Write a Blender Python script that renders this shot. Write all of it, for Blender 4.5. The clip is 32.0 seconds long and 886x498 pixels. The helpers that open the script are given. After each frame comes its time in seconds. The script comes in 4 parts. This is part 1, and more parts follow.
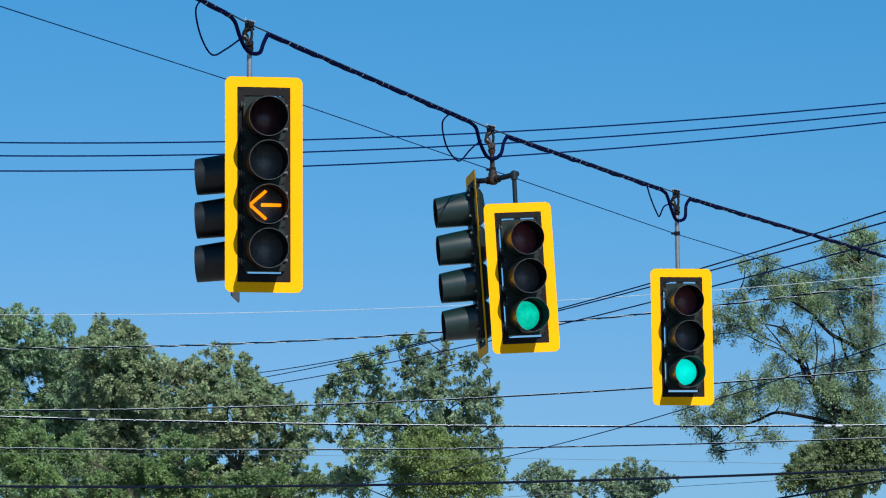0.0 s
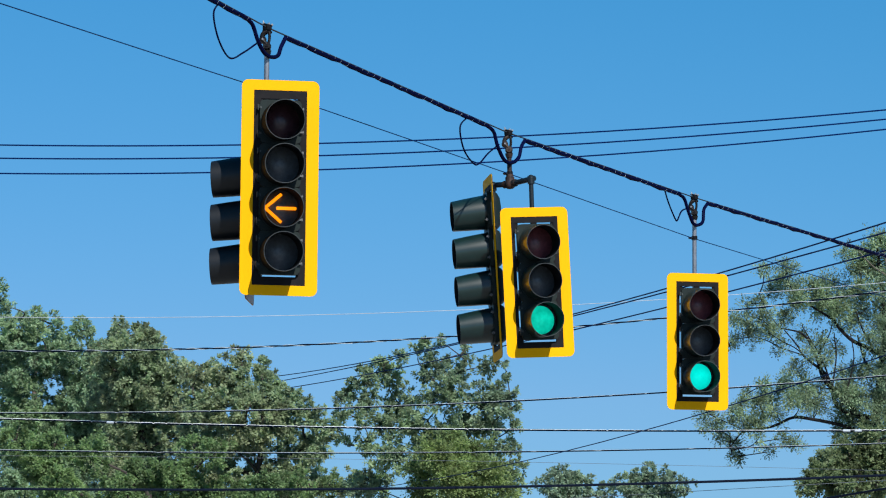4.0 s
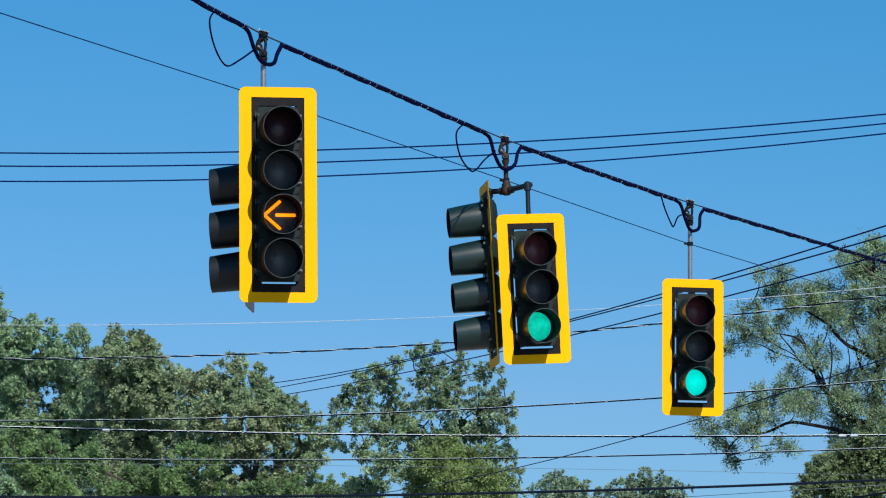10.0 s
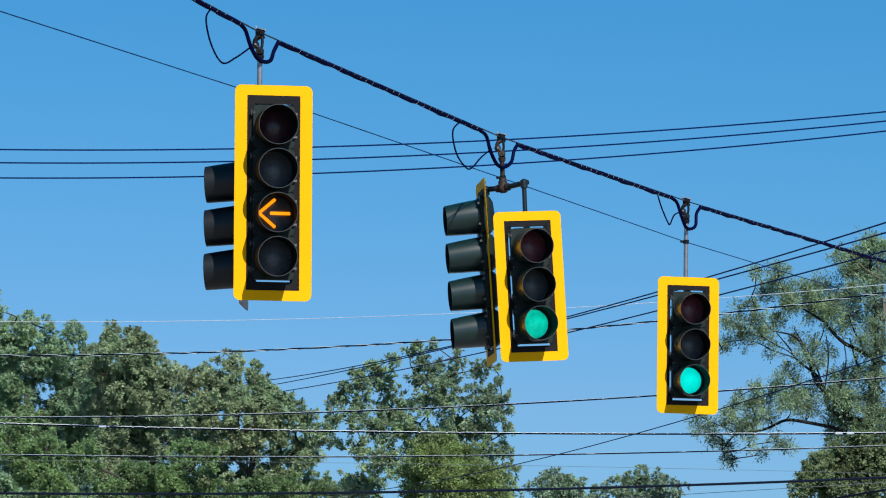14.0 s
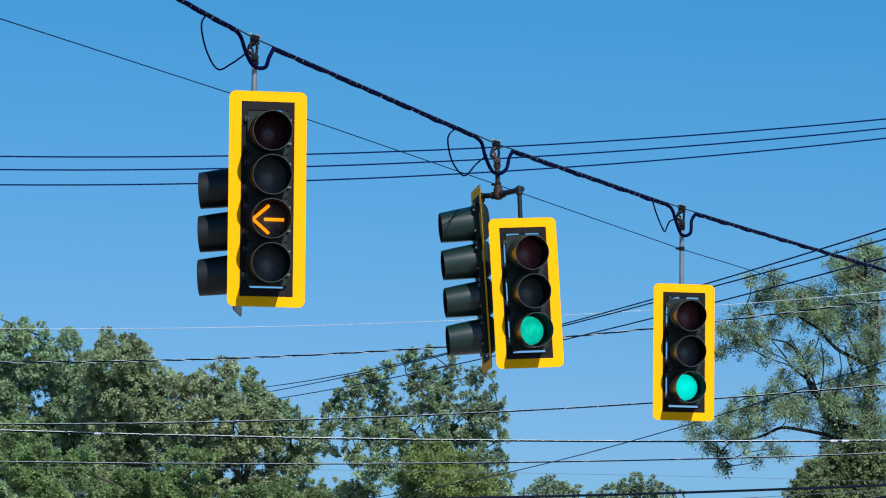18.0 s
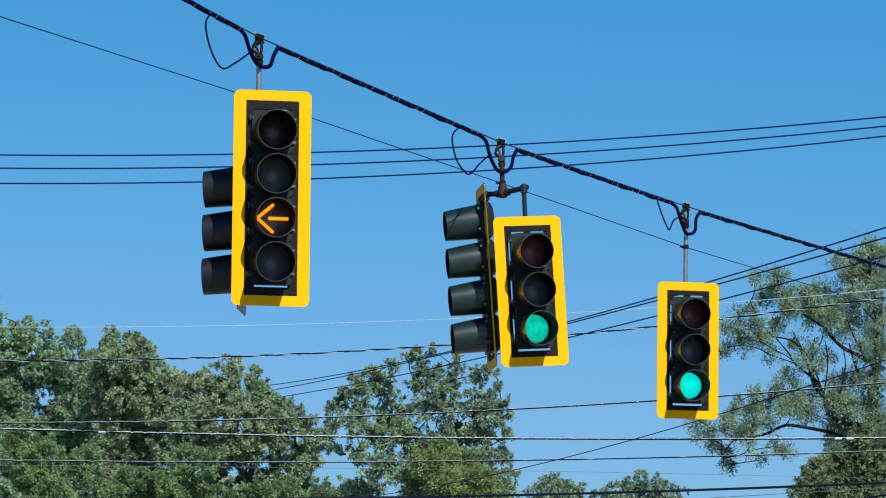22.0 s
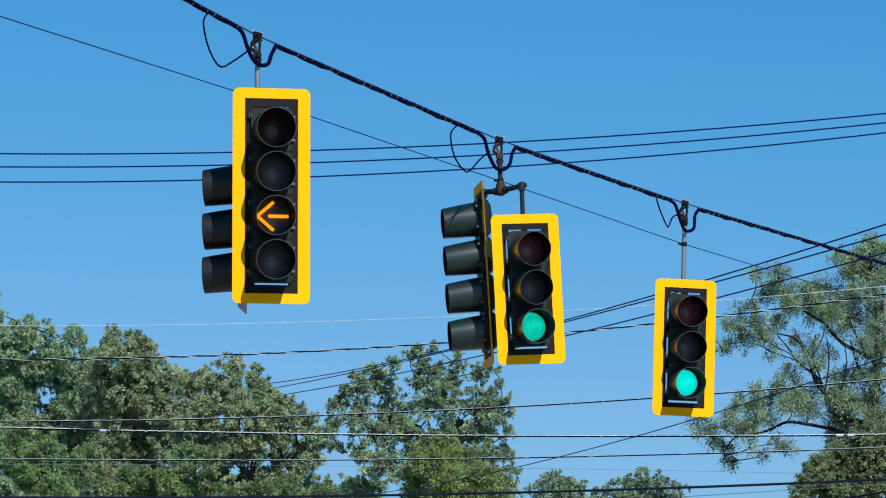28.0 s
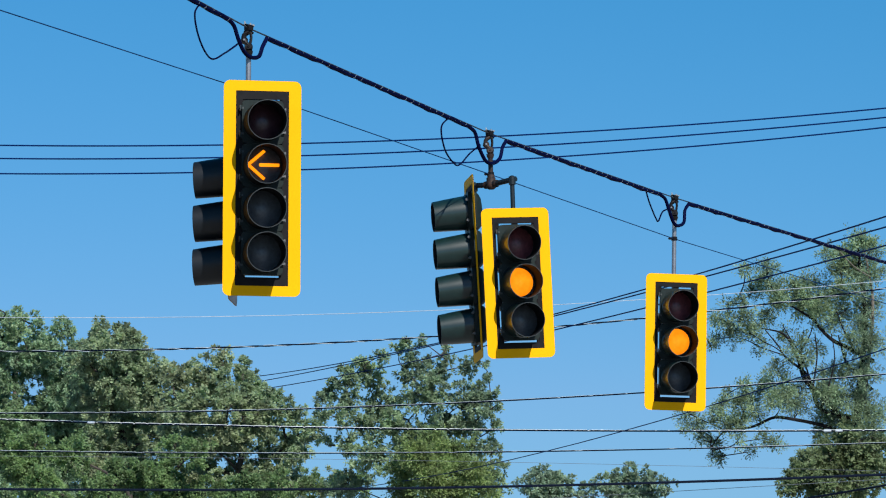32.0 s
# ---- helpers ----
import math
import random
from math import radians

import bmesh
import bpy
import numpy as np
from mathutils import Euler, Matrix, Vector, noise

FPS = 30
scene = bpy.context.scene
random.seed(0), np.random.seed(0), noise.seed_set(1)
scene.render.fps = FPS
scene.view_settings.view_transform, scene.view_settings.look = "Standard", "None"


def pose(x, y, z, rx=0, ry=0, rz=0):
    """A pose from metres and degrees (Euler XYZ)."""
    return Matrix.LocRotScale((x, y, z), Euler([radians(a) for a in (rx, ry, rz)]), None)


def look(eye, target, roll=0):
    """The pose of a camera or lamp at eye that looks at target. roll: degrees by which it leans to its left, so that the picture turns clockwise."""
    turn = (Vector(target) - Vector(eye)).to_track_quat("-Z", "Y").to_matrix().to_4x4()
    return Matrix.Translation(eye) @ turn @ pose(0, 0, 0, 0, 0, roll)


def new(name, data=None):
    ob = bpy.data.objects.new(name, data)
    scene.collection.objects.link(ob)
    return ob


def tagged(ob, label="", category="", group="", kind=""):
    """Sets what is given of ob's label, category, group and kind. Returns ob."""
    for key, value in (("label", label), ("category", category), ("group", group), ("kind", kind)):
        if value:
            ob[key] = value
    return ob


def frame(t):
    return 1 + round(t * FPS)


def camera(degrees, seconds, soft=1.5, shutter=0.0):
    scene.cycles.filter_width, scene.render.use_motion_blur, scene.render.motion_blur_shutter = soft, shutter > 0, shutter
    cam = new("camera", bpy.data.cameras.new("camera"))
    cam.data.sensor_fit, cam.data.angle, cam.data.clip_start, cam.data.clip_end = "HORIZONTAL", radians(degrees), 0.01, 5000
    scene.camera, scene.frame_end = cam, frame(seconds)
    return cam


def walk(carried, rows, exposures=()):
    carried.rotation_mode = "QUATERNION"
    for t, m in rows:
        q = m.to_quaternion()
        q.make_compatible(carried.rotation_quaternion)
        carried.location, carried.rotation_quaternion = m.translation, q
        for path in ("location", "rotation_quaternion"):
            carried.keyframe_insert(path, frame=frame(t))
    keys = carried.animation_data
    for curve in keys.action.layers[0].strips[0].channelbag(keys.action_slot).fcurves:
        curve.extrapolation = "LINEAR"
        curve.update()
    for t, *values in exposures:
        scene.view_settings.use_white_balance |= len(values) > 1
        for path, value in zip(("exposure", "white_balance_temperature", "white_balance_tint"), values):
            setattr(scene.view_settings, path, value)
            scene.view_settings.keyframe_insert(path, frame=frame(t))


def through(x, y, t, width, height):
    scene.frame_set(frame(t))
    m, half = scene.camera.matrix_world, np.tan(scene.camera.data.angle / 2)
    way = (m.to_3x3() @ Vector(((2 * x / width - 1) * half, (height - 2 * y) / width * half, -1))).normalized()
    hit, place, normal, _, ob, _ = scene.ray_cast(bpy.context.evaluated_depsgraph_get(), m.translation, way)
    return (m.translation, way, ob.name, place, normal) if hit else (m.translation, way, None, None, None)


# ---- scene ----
cam = camera(11.194, 32.0, soft=1.12)
EYE = (0.0, 0.0, 1.4)
# seconds, turn to the left, tilt up and lean, in degrees
AIM = [
    (0, -0.164, 6.803, 0.012), (0.5, -0.143, 6.814, 0.098), (1, -0.118, 6.826, 0.145), (1.5, -0.084, 6.830, -0.051), (2, -0.039, 6.813, 0.028), (2.5, 0.022, 6.803, 0.109),
    (4.5, 0.066, 6.862, 0.210), (5, -0.000, 6.866, 0.249), (5.5, -0.058, 6.894, 0.169), (6, -0.083, 6.940, 0.069), (6.5, -0.082, 6.951, 0.092), (7, -0.053, 6.944, 0.084),
    (7.5, -0.024, 6.925, 0.182), (8, -0.022, 6.904, 0.089), (8.5, -0.030, 6.895, 0.207), (9, -0.000, 6.900, -0.000), (9.5, 0.010, 6.910, -0.030), (10, 0.021, 6.930, -0.015),
    (10.5, 0.020, 6.911, -0.006), (11, 0.032, 6.906, -0.057), (11.5, 0.005, 6.913, 0.070), (12, -0.011, 6.901, 0.097), (12.5, -0.006, 6.905, 0.073), (13, -0.005, 6.906, 0.065),
    (13.5, -0.007, 6.905, 0.094), (14, -0.021, 6.895, 0.065), (14.5, -0.033, 6.949, 0.071), (16.5, -0.008, 6.973, 0.121), (17, -0.030, 7.005, 0.066), (17.5, -0.052, 7.042, 0.071),
    (18, -0.082, 6.987, 0.113), (18.5, -0.122, 6.939, 0.188), (19, -0.135, 6.928, 0.189), (19.5, -0.170, 6.915, 0.061), (20, -0.174, 6.931, 0.013), (20.5, -0.144, 6.948, -0.073),
    (21, -0.129, 6.960, -0.192), (21.5, -0.066, 6.967, -0.092), (22, -0.030, 6.962, 0.045), (22.5, -0.018, 6.942, 0.115), (23, -0.019, 6.919, 0.046), (23.5, -0.008, 6.900, 0.121),
    (24, -0.002, 6.892, 0.075), (24.5, 0.004, 6.901, 0.148), (25, 0.003, 6.910, 0.130), (25.5, 0.014, 6.913, 0.063), (27.5, -0.014, 6.943, -0.042), (28, -0.018, 6.932, -0.091),
    (28.5, -0.027, 6.933, -0.032), (29, -0.030, 6.915, 0.039), (29.5, -0.073, 6.901, 0.128), (30, -0.108, 6.894, 0.334), (30.5, -0.105, 6.907, 0.174), (31, -0.085, 6.932, 0.129),
    (31.5, -0.096, 6.921, 0.257), (32, -0.163, 6.852, 0.162),
]
walk(cam, [(t, pose(*EYE, 0, 0, turn) @ pose(0, 0, 0, 90 + tilt, 0, 0) @ pose(0, 0, 0, 0, 0, lean)) for t, turn, tilt, lean in AIM], exposures=[(0, 0.4), (32, 0.4)])

# ---- light ----
SUN = Vector((0.308, -0.676, 0.669)).normalized()
world = bpy.data.worlds.new("sky")
scene.world = world
world.use_nodes = True
wn = world.node_tree
sky = wn.nodes.new("ShaderNodeTexSky")
sky.sky_type, sky.sun_disc = "NISHITA", False
sky.sun_elevation = math.asin(SUN.z)
sky.sun_rotation = math.atan2(SUN.x, SUN.y)
sky.altitude, sky.air_density, sky.dust_density, sky.ozone_density = 1500, 1.0, 2.45, 6.0
# a very clear, deep blue sky that pales towards the horizon: red thins out faster with height
parts, deepen, joined = wn.nodes.new("ShaderNodeSeparateColor"), wn.nodes.new("ShaderNodeMath"), wn.nodes.new("ShaderNodeCombineColor")
deepen.operation = "POWER"
deepen.inputs[1].default_value = 2.4
scaled, capped, plain = (wn.nodes.new("ShaderNodeMath") for _ in range(3))
scaled.operation = plain.operation = "MULTIPLY"
capped.operation = "MINIMUM"
scaled.inputs[1].default_value, plain.inputs[1].default_value = 0.147, 0.72
tint = wn.nodes.new("ShaderNodeMix")
tint.data_type, tint.blend_type = "RGBA", "MULTIPLY"
tint.inputs["Factor"].default_value = 1.0
tint.inputs["B"].default_value = (1.0, 1.017, 1.205, 1)
wn.links.new(sky.outputs[0], parts.inputs[0])
wn.links.new(parts.outputs[0], deepen.inputs[0])
wn.links.new(deepen.outputs[0], scaled.inputs[0])
wn.links.new(parts.outputs[0], plain.inputs[0])
wn.links.new(scaled.outputs[0], capped.inputs[0])
wn.links.new(plain.outputs[0], capped.inputs[1])
wn.links.new(capped.outputs[0], joined.inputs[0])
wn.links.new(parts.outputs[1], joined.inputs[1])
wn.links.new(parts.outputs[2], joined.inputs[2])
wn.links.new(joined.outputs[0], tint.inputs["A"])
wn.links.new(tint.outputs["Result"], wn.nodes["Background"].inputs[0])
wn.nodes["Background"].inputs[1].default_value = 0.0678
sun = new("sun", bpy.data.lights.new("sun", "SUN"))
sun.data.energy, sun.data.angle, sun.data.color = 4.6, radians(0.53), (1.0, 0.96, 0.9)
sun.matrix_world = look(SUN * 60, (0, 0, 0))


# ---- materials ----
def material(name, color, rough=0.5, metal=0.0, vary=0.15, grain=30.0, stain=3.0, bump=0.0, tint=None, coat=0.0, spec=0.5):
    """A surface with two scales of variation: fine grain and broad stains, in metres of the thing's own space."""
    m = bpy.data.materials.new(name)
    m.use_nodes = True
    n, l = m.node_tree.nodes, m.node_tree.links
    p = n["Principled BSDF"]
    p.inputs["Metallic"].default_value = metal
    p.inputs["Coat Weight"].default_value, p.inputs["Coat Roughness"].default_value = coat, 0.045
    p.inputs["Specular IOR Level"].default_value = spec
    co = n.new("ShaderNodeTexCoord")
    fine, broad = n.new("ShaderNodeTexNoise"), n.new("ShaderNodeTexNoise")
    fine.inputs["Scale"].default_value, broad.inputs["Scale"].default_value = grain, stain
    fine.inputs["Detail"].default_value = broad.inputs["Detail"].default_value = 5
    for t in (fine, broad):
        l.new(co.outputs["Object"], t.inputs["Vector"])
    add = n.new("ShaderNodeMath")
    l.new(fine.outputs[0], add.inputs[0])
    l.new(broad.outputs[0], add.inputs[1])
    ramp = n.new("ShaderNodeMapRange")
    ramp.inputs["From Min"].default_value, ramp.inputs["From Max"].default_value = 0.7, 1.3
    l.new(add.outputs[0], ramp.inputs["Value"])
    mix = n.new("ShaderNodeMix")
    mix.data_type = "RGBA"
    other = tint or tuple(c * (1 - vary) for c in color)
    mix.inputs["A"].default_value = (*color, 1)
    mix.inputs["B"].default_value = (*other, 1)
    l.new(ramp.outputs[0], mix.inputs["Factor"])
    l.new(mix.outputs["Result"], p.inputs["Base Color"])
    r = n.new("ShaderNodeMapRange")
    r.inputs["To Min"].default_value, r.inputs["To Max"].default_value = rough * 0.85, min(1, rough * 1.2)
    l.new(broad.outputs[0], r.inputs["Value"])
    l.new(r.outputs[0], p.inputs["Roughness"])
    if bump:
        b = n.new("ShaderNodeBump")
        b.inputs["Strength"].default_value, b.inputs["Distance"].default_value = bump, 0.004
        l.new(fine.outputs[0], b.inputs["Height"])
        l.new(b.outputs[0], p.inputs["Normal"])
    return m


def glow(name, edge, core, strength, size, blotch=0.0):
    """A lit lamp face: its colour and strength rise from the rim to the middle."""
    m = bpy.data.materials.new(name)
    m.use_nodes = True
    n, l = m.node_tree.nodes, m.node_tree.links
    p = n["Principled BSDF"]
    co, length = n.new("ShaderNodeTexCoord"), n.new("ShaderNodeVectorMath")
    length.operation = "LENGTH"
    l.new(co.outputs["Object"], length.inputs[0])
    rng, mix = n.new("ShaderNodeMapRange"), n.new("ShaderNodeMix")
    rng.inputs["From Min"].default_value, rng.inputs["From Max"].default_value = size, size * 0.12
    l.new(length.outputs["Value"], rng.inputs["Value"])
    mix.data_type = "RGBA"
    mix.inputs["A"].default_value, mix.inputs["B"].default_value = (*edge, 1), (*core, 1)
    blot, uneven = n.new("ShaderNodeTexNoise"), n.new("ShaderNodeMath")
    blot.inputs["Scale"].default_value, blot.inputs["Detail"].default_value = 17.0, 2.0
    l.new(co.outputs["Object"], blot.inputs["Vector"])
    uneven.operation, uneven.use_clamp = "MULTIPLY_ADD", True
    l.new(blot.outputs[0], uneven.inputs[0])
    uneven.inputs[1].default_value = blotch
    l.new(rng.outputs[0], uneven.inputs[2])
    rng.inputs["To Min"].default_value, rng.inputs["To Max"].default_value = -0.5 * blotch, 1 - 0.5 * blotch
    l.new(uneven.outputs[0], mix.inputs["Factor"])
    l.new(mix.outputs["Result"], p.inputs["Emission Color"])
    p.inputs["Emission Strength"].default_value = strength
    p.inputs["Base Color"].default_value = (*(c * 0.1 for c in edge), 1)
    p.inputs["Roughness"].default_value, p.inputs["Specular IOR Level"].default_value = 0.25, 0.1
    return m


def leaf_material(name, dark, light, warm, through=0.5):
    """Leaves: each one its own green, with light coming through."""
    m = bpy.data.materials.new(name)
    m.use_nodes = True
    n, l = m.node_tree.nodes, m.node_tree.links
    p, out = n["Principled BSDF"], n["Material Output"]
    geo, co, big = n.new("ShaderNodeNewGeometry"), n.new("ShaderNodeTexCoord"), n.new("ShaderNodeTexNoise")
    big.inputs["Scale"].default_value = 0.7
    l.new(co.outputs["Object"], big.inputs["Vector"])
    rng = n.new("ShaderNodeMapRange")
    rng.inputs["From Min"].default_value, rng.inputs["From Max"].default_value = 0.35, 0.65
    l.new(big.outputs[0], rng.inputs["Value"])
    a, b = n.new("ShaderNodeMix"), n.new("ShaderNodeMix")
    a.data_type = b.data_type = "RGBA"
    a.inputs["A"].default_value, a.inputs["B"].default_value = (*dark, 1), (*light, 1)
    b.inputs["B"].default_value = (*warm, 1)
    half = n.new("ShaderNodeMath")
    half.operation = "MULTIPLY"
    half.inputs[1].default_value = 0.6
    l.new(rng.outputs[0], half.inputs[0])
    l.new(geo.outputs["Random Per Island"], a.inputs["Factor"])
    l.new(a.outputs["Result"], b.inputs["A"])
    l.new(half.outputs[0], b.inputs["Factor"])
    # sprays differ at random; the wide range also carries the clumps' light and shade
    mid, spray, c = n.new("ShaderNodeTexNoise"), n.new("ShaderNodeMapRange"), n.new("ShaderNodeMix")
    mid.inputs["Scale"].default_value, mid.inputs["Detail"].default_value = 3.2, 3.0
    l.new(co.outputs["Object"], mid.inputs["Vector"])
    for key, value in (("From Min", 0.36), ("From Max", 0.64), ("To Min", 0.58), ("To Max", 1.42)):
        spray.inputs[key].default_value = value
    l.new(mid.outputs[0], spray.inputs["Value"])
    c.data_type, c.blend_type = "RGBA", "MULTIPLY"
    c.inputs["Factor"].default_value = 1.0
    l.new(b.outputs["Result"], c.inputs["A"])
    l.new(spray.outputs[0], c.inputs["B"])
    l.new(c.outputs["Result"], p.inputs["Base Color"])
    p.inputs["Roughness"].default_value = 0.5
    p.inputs["Specular IOR Level"].default_value = 0.3
    tr, mixed = n.new("ShaderNodeBsdfTranslucent"), n.new("ShaderNodeMixShader")
    l.new(c.outputs["Result"], tr.inputs["Color"])
    mixed.inputs[0].default_value = through
    l.new(p.outputs[0], mixed.inputs[1])
    l.new(tr.outputs[0], mixed.inputs[2])
    l.new(mixed.outputs[0], out.inputs["Surface"])
    return m


YELLOW = material("reflective_yellow", (0.87, 0.405, 0.0), 0.6, vary=0.05, grain=60, stain=2, spec=0.08)
PLATE = material("backplate_black", (0.0125, 0.0118, 0.0135), 0.7, vary=0.4, grain=25, stain=4, spec=0.12)
PLATE_BACK = material("backplate_aluminium", (0.42, 0.36, 0.34), 0.55, vary=0.2, grain=25, stain=4)
SHELL = material("signal_green_black", (0.011, 0.0205, 0.019), 0.45, vary=0.4, grain=20, stain=5, bump=0.1, spec=0.2)
VISOR = material("visor_dark_green", (0.0045, 0.02, 0.0195), 0.4, vary=0.35, grain=14, stain=6, bump=0.05, spec=0.28, coat=0.6)
VISOR_FRONT = material("visor_glossy_green", (0.008, 0.021, 0.021), 0.34, vary=0.35, grain=14, stain=6, bump=0.05, spec=0.05, coat=0.36)
VISOR_MATT = material("visor_dull_black", (0.007, 0.009, 0.010), 0.6, vary=0.35, grain=14, stain=6, bump=0.05, spec=0.03)
VISOR_BLACK = material("visor_glossy_black", (0.0055, 0.0078, 0.011), 0.46, vary=0.35, grain=14, stain=6, bump=0.05, spec=0.35, coat=0.1)
INSIDE = material("visor_matt_black", (0.018, 0.0185, 0.0205), 0.65, vary=0.3, spec=0.08)
STEEL = material("bare_steel", (0.62, 0.61, 0.6), 0.3, 0.7, vary=0.4, grain=60)
GALV = material("galvanised_pipe", (0.3, 0.31, 0.335), 0.36, 0.65, vary=0.35, grain=40, stain=8, bump=0.15)
CAST = material("weathered_cast_iron", (0.004, 0.004, 0.006), 0.35, 0.0, vary=0.6, grain=45, stain=22, bump=0.5, tint=(0.012, 0.010, 0.009), spec=0.16)
RUST = material("rusty_casting", (0.042, 0.024, 0.017), 0.5, 0.0, vary=0.6, grain=45, stain=18, bump=0.5, tint=(0.005, 0.006, 0.008), spec=0.25)
# the blue in this black stands in for sky blurring over the cables
BLACK = material("black_cable_jacket", (0.0015, 0.003, 0.03), 0.6, vary=0.4, grain=30, stain=6, spec=0.03)
STRAND = material("dull_steel_strand", (0.05, 0.055, 0.062), 0.5, 0.4, vary=0.4, grain=50, stain=2)
# sky blue that blurs over these thin wires is put into their colour
DARKWIRE = material("sky_tinted_dark_conductor", (0.0015, 0.018, 0.1), 0.6, vary=0.4, grain=12, stain=0.6, spec=0.03)
TETHER = material("sky_tinted_tether_strand", (0.002, 0.032, 0.115), 0.55, vary=0.3, grain=12, stain=0.6, spec=0.1)
WHITE = material("pale_wire_jacket", (0.43, 0.49, 0.55), 0.5, vary=0.25, grain=12, stain=0.5)
GREYWIRE = material("pale_grey_strand", (0.4, 0.46, 0.5), 0.5, vary=0.3, grain=12, stain=0.5)
BRIGHT = material("weathered_bright_strand", (0.7, 0.75, 0.76), 0.5, vary=0.4, grain=12, stain=0.8)
DULLWIRE = material("dull_grey_strand", (0.12, 0.14, 0.17), 0.5, vary=0.3, grain=12, stain=0.5)
CABLE_NAVY = material("blue_black_cable_jacket", (0.001, 0.005, 0.018), 0.6, vary=0.4, grain=12, stain=0.5, spec=0.03)
CABLE = material("navy_black_cable", (0.004, 0.009, 0.024), 0.55, vary=0.4, grain=12, stain=0.5, spec=0.12)
LATCH = material("dull_zinc_latch", (0.16, 0.16, 0.165), 0.45, 0.3, vary=0.5, grain=60)
HINGE = material("dull_grey_hinge", (0.06, 0.068, 0.068), 0.45, 0.2, vary=0.5, grain=60)
LASH = material("tarnished_lashing_wire", (0.32, 0.4, 0.48), 0.5, 0.0, vary=0.6, grain=9, stain=2.5)
RED_LENS = material("unlit_red_lens", (0.238, 0.077, 0.094), 0.28, vary=0.5, grain=40, stain=10, spec=0.4)
# the same red lens, with the dark reflection in it put into the colour
DIM_LENS = material("unlit_red_lens_dark_reflection", (0.075, 0.034, 0.044), 0.28, vary=0.5, grain=40, stain=10, spec=0.4)
GREY_LENS = material("unlit_smoked_lens", (0.120, 0.138, 0.157), 0.28, vary=0.4, grain=40, stain=10, spec=0.4)
ARROW = glow("amber_arrow_lit", (1.0, 0.21, 0.0), (1.0, 0.3, 0.004), 1.2, 0.16)
# lighter than the visor: light caught on the rim is put into this colour
LIP = material("visor_lip_lit_edge", (0.034, 0.044, 0.048), 0.5, vary=0.5, grain=30, stain=8)
GREEN = glow("green_lit", (0.0, 0.3, 0.2), (0.004, 0.8, 0.57), 0.7, 0.19, 1.3)
GREEN_BRIGHT = glow("green_lit_bright", (0.0, 0.36, 0.29), (0.0, 0.92, 0.8), 0.9, 0.17, 0.5)
AMBER = glow("amber_lit", (0.9, 0.15, 0.0), (1.0, 0.36, 0.012), 0.95, 0.19, 0.9)
BARK = material("grey_brown_bark", (0.12, 0.095, 0.075), 0.85, vary=0.5, grain=14, stain=3, bump=0.6, tint=(0.05, 0.042, 0.036))
DARKBARK = material("dark_bark", (0.06, 0.05, 0.042), 0.9, vary=0.5, grain=14, stain=3, bump=0.6, tint=(0.03, 0.025, 0.022))
# one bark in two tones: leaf shade and sunlight are put into the colours
SHADED_BARK = material("shaded_dark_bark", (0.017, 0.016, 0.017), 0.9, vary=0.5, grain=14, stain=3, bump=0.6, tint=(0.01, 0.01, 0.011), spec=0.2)
SUNLIT_BARK = material("sunlit_grey_bark", (0.2, 0.18, 0.15), 0.85, vary=0.5, grain=14, stain=3, bump=0.6, tint=(0.07, 0.06, 0.05))
# ground out of view; its tone is set for the light it bounces up
GROUND = material("unseen_grey_paving", (0.24, 0.237, 0.225), 0.9, vary=0.4, grain=3, stain=0.05, bump=0.3, tint=(0.18, 0.178, 0.168))


# ---- shapes ----
def mesh_of(name, bm, mat, smooth=False):
    me = bpy.data.meshes.new(name)
    bmesh.ops.recalc_face_normals(bm, faces=bm.faces)
    bm.to_mesh(me)
    bm.free()
    for m in mat if isinstance(mat, (list, tuple)) else [mat]:
        me.materials.append(m)
    if smooth:
        me.polygons.foreach_set("use_smooth", [True] * len(me.polygons))
        me.set_sharp_from_angle(angle=radians(40))
    return me


def part(name, bm, mat, parent, label="", smooth=False, at=None):
    ob = new(name, mesh_of(name, bm, mat, smooth))
    ob.parent = parent
    if at is not None:
        ob.matrix_basis = at
    return tagged(ob, label)


def share(name, me, parent, at, label=""):
    ob = new(name, me)
    ob.parent, ob.matrix_basis = parent, at
    return tagged(ob, label)


def thing(name, label, category, group="", at=None):
    ob = new(name)
    ob.empty_display_size = 0.1
    if at is not None:
        ob.matrix_basis = at
    return tagged(ob, label, category, group)


def tube(bm, pts, radii, sides=8, caps=True):
    """A tube along pts; radii: one, or one for each point."""
    pts = [Vector(p) for p in pts]
    radii = radii if isinstance(radii, (list, tuple)) else [radii] * len(pts)
    rings, side = [], None
    for i, p in enumerate(pts):
        d = (pts[min(i + 1, len(pts) - 1)] - pts[max(i - 1, 0)]).normalized()
        if side is None:
            side = d.orthogonal().normalized()
        side = (side - d * side.dot(d)).normalized()
        up = d.cross(side)
        rings.append([bm.verts.new(p + radii[i] * (side * math.cos(a) + up * math.sin(a))) for a in (2 * math.pi * k / sides for k in range(sides))])
    for a, b in zip(rings, rings[1:]):
        for k in range(sides):
            bm.faces.new((a[k], a[(k + 1) % sides], b[(k + 1) % sides], b[k]))
    if caps:
        bm.faces.new(rings[0])
        bm.faces.new(rings[-1][::-1])
    return bm


